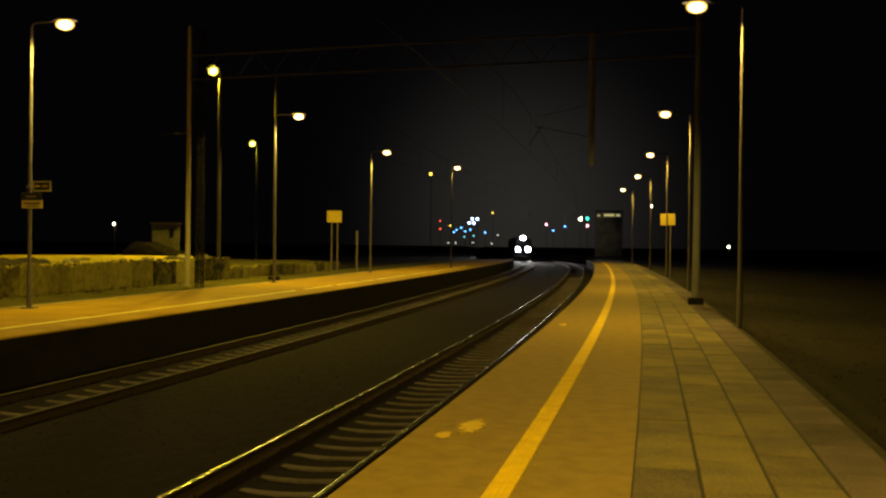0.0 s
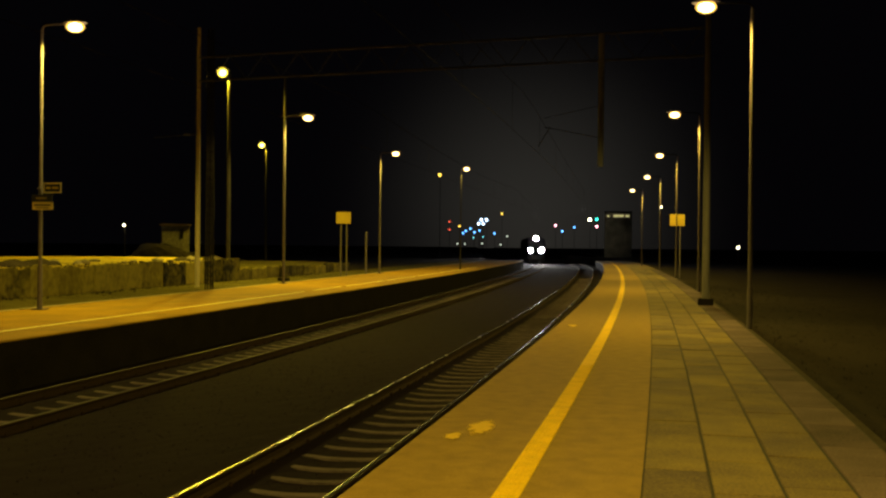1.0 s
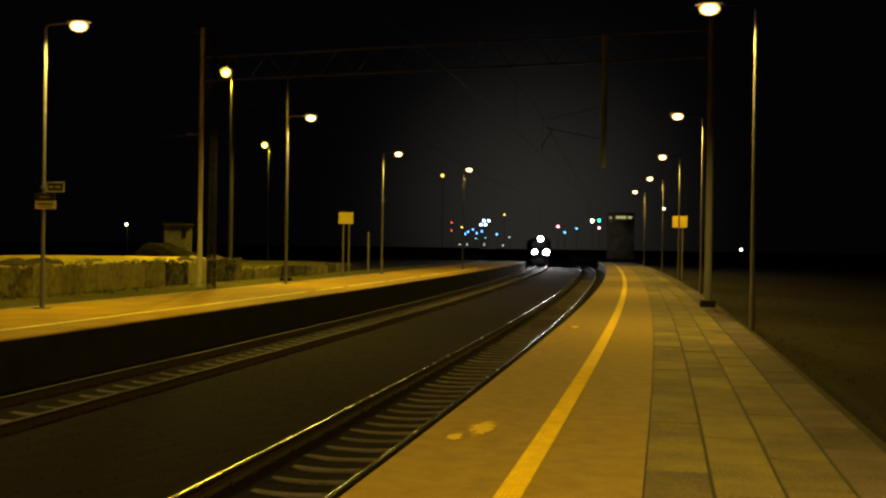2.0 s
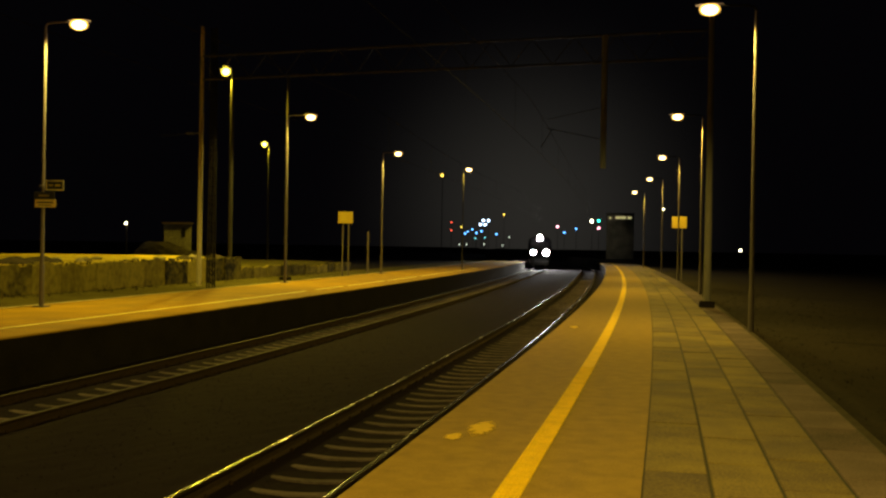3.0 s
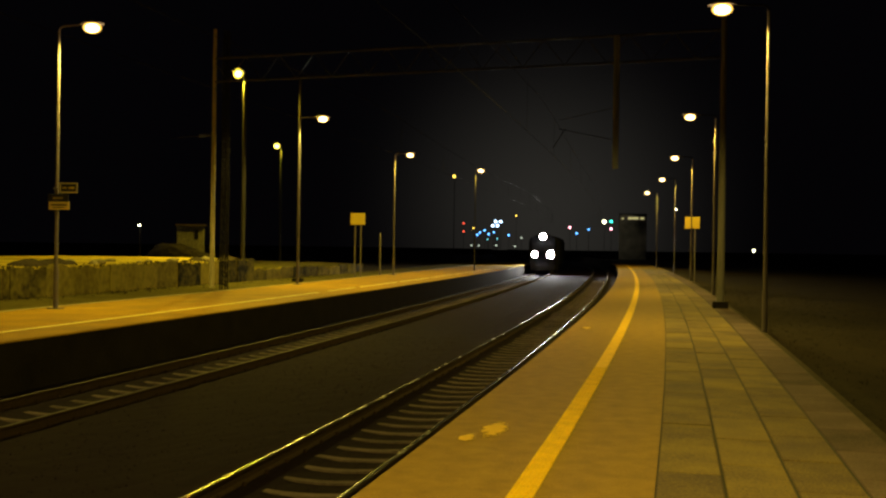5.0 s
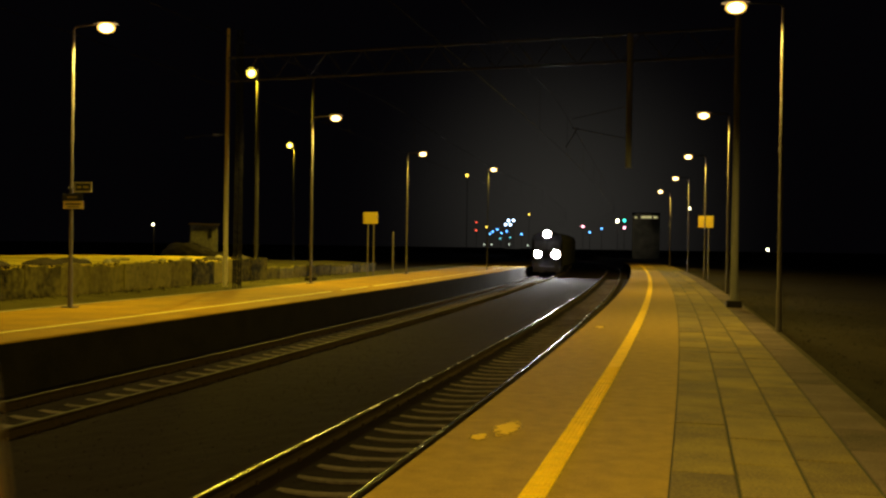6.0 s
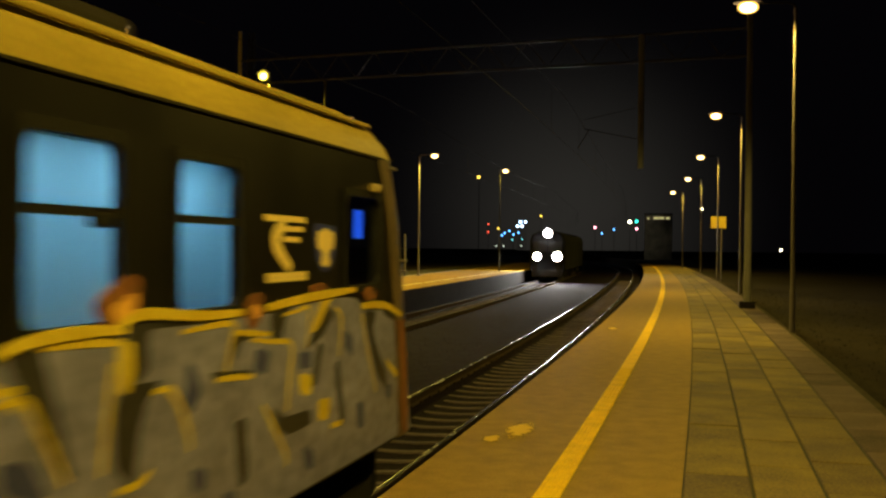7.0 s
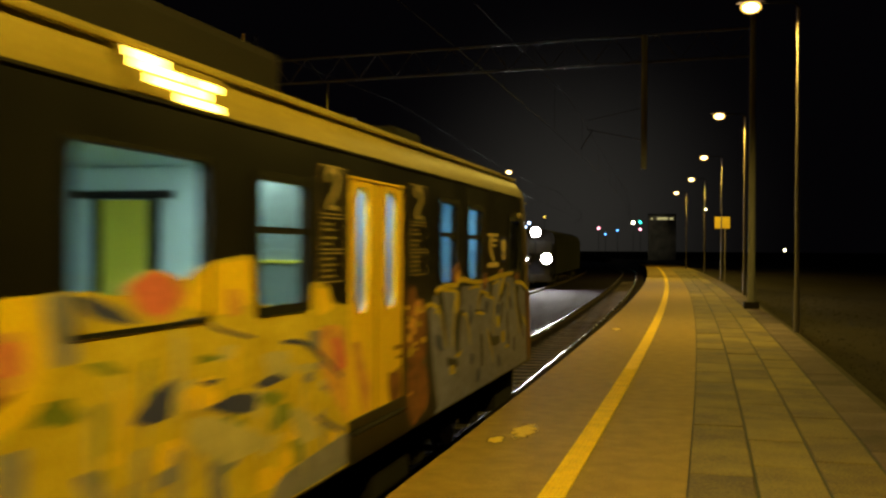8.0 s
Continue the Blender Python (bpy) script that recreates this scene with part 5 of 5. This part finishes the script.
    bm.faces.new(rows[-1])
    part("roof", bm, ROOFPAINT, root, "pale grey curved roof")
    for side in (1, -1):
        bm = B()
        box(bm, side * 1.33, -CAR_L, Z0 + 2.835, side * 1.372, -1.0, Z0 + 2.865, 0.008)
        part("gutter", bm, ROOFPAINT, root, "roof gutter strip")
        bm = B()
        box(bm, side * 1.412, -CAR_L, Z0 + 2.585, side * 1.428, -0.75, Z0 + 2.605, 0.004)
        part("cant_rail", bm, UNDER, root)
    for u0, u1, w, z in ((8.0, 12.0, 0.75, 3.42), (3.3, 4.4, 0.6, 3.28), (15, 18, 0.75, 3.5)):
        bm = B()
        box(bm, -w, -u1, Z0 + 3.0, w, -u0, Z0 + z, 0.08)
        part("roof_box", bm, UNDER, root, "dark roof equipment box")
    # floor, rear end, underframe
    bm = B()
    box(bm, -1.34, -CAR_L, Z0 + 0.30, 1.34, -0.4, Z0 + 0.42)
    part("car_floor", bm, UNDER, root)
    bm = B()
    box(bm, -1.34, -CAR_L - 0.02, Z0 + 0.15, 1.34, -CAR_L + 0.05, Z0 + 2.60)
    part("end_wall", bm, BLACK, root)
    # the front two cases are added to keep the gap below dark
    for u0, u1 in ((0.45, 1.85), (5.95, 7.1), (8.2, 12.4), (13.0, 15.6)):
        bm = B()
        box(bm, -1.25, -u1, 0.30, 1.25, -u0, Z0 + 0.2, 0.04)
        part("underfloor_case", bm, UNDER, root, "sooty case added under the floor")
    bm = B()
    box(bm, -1.1, -0.02, 0.25, 1.1, 0.10, 0.75, 0.03)
    part("buffer_beam", bm, UNDER, root)
    for x in (-0.87, 0.87):
        bm = B()
        tube(bm, (x, 0.08, 0.98), (x, 0.60, 0.98), 0.09, 0.09, 12), tube(bm, (x, 0.60, 0.98), (x, 0.65, 0.98), 0.22, 0.2, 18)
        part("buffer", bm, UNDER, root)
    bogie(root, -4.0, wheels), bogie(root, -CAR_L + 4.0, wheels)
    # windows
    to = side_to(1)
    for side in (1, -1):
        for a, b, c, d in WINDOWS + [CABWIN]:
            fr = B()
            t2 = side_to(side)
            e = 0.03 if c - a < 1.0 else 0.012
            o, i_ = rounded(a - e, b - e, c + e, d + e, e + .01), rounded(a + e, b + e, c - e, d - e, .08)
            vo, vi, vb = [fr.verts.new(t2(p, q, .012)) for p, q in o], [fr.verts.new(t2(p, q, .012)) for p, q in i_], [fr.verts.new(t2(p, q, -.05)) for p, q in i_]
            k = len(o)
            for i in range(k):
                j = (i + 1) % k
                fr.faces.new((vo[i], vo[j], vi[j], vi[i])), fr.faces.new((vi[i], vi[j], vb[j], vb[i]))
            win = part("window", fr, RUBBER, root, "black rubber window frame")
            pane = part("pane", plate(B(), [(a, b), (c, b), (c, d), (a, d)], 0.005, lambda u, v, w: t2(u, v, w - 0.045)), PANE, win)
            pane.visible_shadow = False
            if c - a < 1.0 and (a, b, c, d) != CABWIN:
                bar = B()
                m = b + (d - b) * 0.60
                plate(bar, [(a, m - .022), (c, m - .022), (c, m + .022), (a, m + .022)], 0.03, lambda u, v, w: t2(u, v, w - 0.03))
                part("window_bar", bar, RUBBER, win)
    bm = B()
    box(bm, 1.40, -4.98, Z0 + 1.93, 1.42, -4.80, Z0 + 2.01, .02)
    part("window_latch", bm, RUBBER, root, "dark round window latch")
    # doors
    for side in (1, -1):
        t2 = side_to(side)
        for a, b, c, d in DOORS:
            door = part("door", plate(B(), [(a, d - .02), (c, d - .02), (c, d), (a, d)], .02, lambda u, v, w: t2(u, v, w - .02)), DOORPAINT, root, "orange yellow double door")
            mid = (a + c) / 2
            for e, f in ((a + .005, mid - .035), (mid + .035, c - .005)):
                g = (e + f) / 2
                bm = wall_with_holes(B(), [(g - .155, 1.32, g + .155, 2.36)], e, f, b, d - .02, lambda u, v, w: t2(u, v, w - 0.015), 0.04)
                leaf = part("door_leaf", bm, DOORPAINT, door, "orange yellow door leaf")
                o, i_ = rounded(g - .19, 1.28, g + .19, 2.395, .03, 6), rounded(g - .15, 1.325, g + .15, 2.355, .148, 6)
                bm = B()
                vo, vi, vb = [bm.verts.new(t2(p, q, -.010)) for p, q in o], [bm.verts.new(t2(p, q, -.008)) for p, q in i_], [bm.verts.new(t2(p, q, -.05)) for p, q in i_]
                k = len(o)
                for i in range(k):
                    j = (i + 1) % k
                    bm.faces.new((vo[i], vo[j], vi[j], vi[i])), bm.faces.new((vi[i], vi[j], vb[j], vb[i]))
                part("door_window_frame", bm, DOORPAINT, door)
                pane = part("pane", plate(B(), i_, 0.005, lambda u, v, w: t2(u, v, w - 0.04)), PANE, door)
                pane.visible_shadow = False
            part("door_seal", plate(B(), [(mid - .035, b), (mid + .035, b), (mid + .035, d - .01), (mid - .035, d - .01)], .02, lambda u, v, w: t2(u, v, w - .045)), SEALSHADE, door, "shaded ochre rubber door seal")
            bm = B()
            box(bm, side * 1.30, -c + .05, Z0 + b - .12, side * 1.46, -a - .05, Z0 + b - .09, .008)
            part("door_step", bm, UNDER, door, "dark step below the door")
    # interior
    for y in steps(-CAR_L + 0.8, -3.8, 1.9):
        bm = B()
        box(bm, 0.88, y, Z0 + 2.442, 1.05, y + 1.6, Z0 + 2.465, 0.008)
        part("ceiling_tube", bm, TUBE if y > -8.5 else SALOON_TUBE, root, "cool glowing ceiling tube")
    bm = B()
    box(bm, -1.30, -CAR_L + .1, Z0 + 2.47, 1.30, -1.9, Z0 + 2.50), box(bm, -1.33, -1.95, Z0 + .42, 1.33, -1.88, Z0 + 2.5)
    box(bm, -1.33, -5.95, Z0 + .42, -0.35, -5.90, Z0 + 2.46), box(bm, -1.33, -8.75, Z0 + .42, 1.32, -8.70, Z0 + 2.46)
    box(bm, 0.50, -5.85, Z0 + .42, 0.54, -1.95, Z0 + 2.46)
    box(bm, 0.30, -8.68, Z0 + .42, 0.35, -5.95, Z0 + 2.46)
    box(bm, -0.75, -15.8, Z0 + .42, -0.70, -8.80, Z0 + 2.46)
    part("inner_panel", bm, INNER, root, "pale blue interior panels")
    for u in (9.3, 10.35, 11.2, 12.2, 13.1, 14.1, 15.0):
        for x0 in (0.35,):
            bm = B()
            box(bm, x0, -u - .25, Z0 + .8, x0 + .9, -u + .22, Z0 + .92, .03), box(bm, x0, -u - .30, Z0 + .9, x0 + .9, -u - .22, Z0 + 1.50, .03)
            part("seat", bm, SEATM, root, "green cloth train seat")
    for a, c, z0, z1, x in ((6.86, 7.10, 0.45, 1.78, 0.62), (7.62, 7.86, 1.45, 1.92, 0.95)):
        bm = B()
        box(bm, x, -c, Z0 + z0, x + 0.06, -a, Z0 + z1, 0.015)
        part("vestibule_panel", bm, UNDER, root, "dark fitting inside the doorway")
    # dark partition with a yellow green grab rail behind the vestibule window
    bm = B()
    box(bm, 0.84, -8.80, Z0 + .45, 1.32, -8.765, Z0 + 2.44, .01)
    part("partition", bm, SEATBACK, root, "grey green partition board")
    bm = B()
    box(bm, 0.84, -8.83, Z0 + 1.74, 1.32, -8.785, Z0 + 1.765, .01)
    part("grab_rail", bm, INNERDOOR, root)
    bm = B()
    box(bm, -0.38, -8.80, Z0 + .42, 0.0, -8.755, Z0 + 2.21, .01)
    part("inner_door", bm, INNERDOOR, root, "yellow inner door")
    for x in (-0.46, 0.03):
        bm = B()
        box(bm, x, -8.81, Z0 + .42, x + .07, -8.755, Z0 + 2.22, .008)
        part("inner_door_post", bm, UNDER, root)
    bm = B()
    box(bm, -0.62, -8.81, Z0 + 2.22, 0.22, -8.755, Z0 + 2.28, .008)
    part("inner_door_header", bm, UNDER, root)
    # cab screen, markings, display
    bm = B()
    box(bm, 1.19, -0.88, Z0 + 1.925, 1.205, -0.68, Z0 + 2.165, .005)
    part("cab_screen", bm, SCREEN, root, "glowing blue cab screen")
    bm = B()
    box(bm, 0.2, -1.6, Z0 + 1.3, 1.1, -1.1, Z0 + 1.75, .03)
    part("driver_desk", bm, UNDER, root)
    to = side_to(1)
    crest = curve_line([(1.88, 2.00), (1.89, 1.82), (1.95, 1.73), (2.085, 1.665), (2.22, 1.73), (2.28, 1.82), (2.29, 2.00), (2.085, 2.01), (1.88, 2.00)], 3)
    wing = ((0.03, 1.985), (0.10, 1.955), (0.15, 1.965), (0.165, 1.90), (0.155, 1.84), (0.08, 1.825), (0.055, 1.79), (0.095, 1.735), (0.03, 1.705))
    part("crest_ground", plate(B(), crest, .002, to), CRESTBLUE, root, "blue crest ground")
    part("crest", plate(B(), [(2.085 + a, b) for a, b in wing] + [(2.085 - a, b) for a, b in wing[::-1]], .004, to), DECAL, root, "golden winged crest shape")
    for a, b, c, d in ((2.47, 2.013, 3.13, 2.053), (2.51, 1.95, 2.84, 1.985), (2.56, 1.88, 2.84, 1.915)):
        part("operator_mark", plate(B(), [(a, b), (c, b), (c, d), (a, d)], .004, to), DECAL, root, "pale mark bar")
    strokes(root, "operator_mark", DECAL, [curve_line([(2.80, 2.0), (2.92, 1.95), (2.96, 1.88), (2.88, 1.80), (2.72, 1.70)], 5)], .055, to, .004, "pale swoosh mark")
    bm = B()
    box(bm, 1.41, -1.12, Z0 + 2.30, 1.47, -0.95, Z0 + 2.37, .02)
    part("marker_lamp", bm, FADED, root, "cream side marker lamp")
    for k in range(6):
        part("print_bar", plate(B(), [(2.44 + k * .112, 1.62), (2.54 + k * .112, 1.62), (2.54 + k * .112, 1.68), (2.44 + k * .112, 1.68)], .004, to), DECAL, root)
    bm = B()
    box(bm, 1.36, -11.38, Z0 + 2.612, 1.422, -10.36, Z0 + 2.81, .01)
    part("display_case", bm, ROOFPAINT, root, "side destination display case")
    for k, (u, v, w) in enumerate(((10.40, 2.635, .46), (10.55, 2.69, .60), (10.42, 2.745, .26), (10.78, 2.745, .52), (11.02, 2.79, .32))):
        part("display_line", plate(B(), [(u, v - .021), (u + w, v - .021), (u + w, v + .021), (u, v + .021)], .003, lambda a, b, c: to(a, b, c + .010)), LED, root, "glowing amber line")
    class_panel(root, 5.90, 6.62), class_panel(root, 8.24, 8.90)
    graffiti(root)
    return root, wheels


# ---------------------------------------------------------------- the arriving train
def build_arriving():
    """Built facing -y, with its face at y = 0."""
    root = tagged(empty("arriving_train"), "dark approaching train with three white headlamps lit", "train")
    bm = B()
    prof = [(-1.42, 0.85), (-1.42, 3.2), (-1.25, 3.6), (-0.7, 3.85), (0, 3.92), (0.7, 3.85), (1.25, 3.6), (1.42, 3.2), (1.42, 0.85)]
    rows = []
    for y, k, lean in ((0.0, 0.93, 0.35), (0.25, 0.98, 0.25), (0.7, 1.0, 0.05), (24, 1.0, 0.0)):
        rows.append([bm.verts.new((x * k, y + lean * max(0, z - 1.9) * 0.6, z)) for x, z in prof])
    for a, b in zip(rows, rows[1:]):
        for i in range(len(prof) - 1):
            bm.faces.new((a[i], a[i + 1], b[i + 1], b[i]))
        bm.faces.new((a[0], a[-1], b[-1], b[0]))
    bm.faces.new(rows[0]), bm.faces.new(rows[-1])
    part("body", bm, ARRIVEPAINT, root, "dark painted body")
    for x0, x1 in ((-1.1, -0.05), (0.05, 1.1)):
        bm = B()
        box(bm, x0, -0.02, 2.25, x1, 0.02, 3.1, 0.01, Matrix.Translation((0, -0.02, 0)) @ Matrix.Translation((0, 0.08, 2.25)) @ Matrix.Rotation(-0.2, 4, "X") @ Matrix.Translation((0, 0, -2.25)))
        part("windscreen", bm, RUBBER, root, "dark windscreen")
    # lenses are oversized, putting part of the glare into their shape
    for x, z, r in ((-0.79, 1.90, 0.27), (0.79, 1.90, 0.33), (0.0, 3.70, 0.29)):
        y = 0.35 * max(0, z - 1.9) * 0.6
        bm = B()
        tube(bm, (x, y - 0.10, z), (x, y + 0.2, z), r * 1.25, r * 1.25, 20)
        part("headlamp_ring", bm, STEEL, root)
        bm = B()
        tube(bm, (x, y - 0.14, z), (x, y - 0.10, z), r * 0.9, r, 20)
        part("headlamp", bm, HEAD, root, "glaring white headlamp")
    bm = B()
    box(bm, -1.2, -0.05, 0.3, 1.2, 0.2, 0.85, 0.05)
    part("plough", bm, UNDER, root)
    for x in (-0.87, 0.87):
        bm = B()
        tube(bm, (x, 0, 1.0), (x, -0.5, 1.0), 0.09, 0.09, 12), tube(bm, (x, -0.5, 1.0), (x, -0.55, 1.0), 0.2, 0.22, 16)
        part("buffer", bm, UNDER, root)
    wheels = []
    bogie(root, 4.0, wheels), bogie(root, 20.0, wheels)
    return root, wheels


# ---------------------------------------------------------------- what moves
def front_of(t):
    """Where the departing car's mark is along the line: it gathers speed all the way."""
    d = t - 7.0
    if t < 6.0:
        return 3.61 + 4.76 * (t - 6.0) + 0.395 * (t - 6.0) ** 2
    return 9.13 + 6.0 * d + 0.2 * d * d + (0.45 if d > 0 else -0.28) * d ** 3


def face_of(t):
    d = t - 7.0
    return 80.4 - 11.2 * d + 0.15 * d * d


def car_pose(axis, s_front, length, back):
    a, b = at(axis, s_front, RAIL_Z), at(axis, s_front + (length if back else -length), RAIL_Z)
    d = (b - a) if back else (a - b)
    return Matrix.Translation(a) @ Matrix.Rotation(math.atan2(-d.x, d.y), 4, "Z")


def motions():
    times = [k * 0.25 for k in range(33)]
    walk(train, [(t, car_pose(AXIS_NEAR, front_of(t), 20.0, False)) for t in times])
    walk(arriving, [(t, car_pose(AXIS_FAR, face_of(t), 20.0, True)) for t in times])
    fine = [k / 15 for k in range(121)]
    for w in train_wheels:
        base = w.location.copy()
        walk(w, [(t, pose(*base, -math.degrees((front_of(t) - front_of(0)) / 0.46))) for t in fine])
    for w in arriving_wheels:
        base = w.location.copy()
        walk(w, [(t, pose(*base, math.degrees((face_of(0) - face_of(t)) / 0.46))) for t in [k / 30 for k in range(241)]])


build_ground()
build_ballast()
build_track(AXIS_NEAR, "track", "railway track with polished rails on concrete sleepers")
build_track(AXIS_FAR, "track", "railway track with polished rails on concrete sleepers")
build_far_platform()
build_lamps()
catenary_mast(1.62, 34.4, 9.6, False, "tapered concrete overhead line mast beside the platform", 0.122)
catenary_mast(-17.25, 37.3, 10.2, True, "pale mast with a dark lattice column beside it", 0.092, PALEMAST)
catenary_mast(-17.4, 47.9, 10.0, False, "dark tapered overhead line mast behind the platform", 0.075, DARKPOLE)
build_gantry()
build_wires()
build_signs()
build_yard()
build_distance()
train, train_wheels = build_train()
arriving, arriving_wheels = build_arriving()
build_near_platform()
motions()
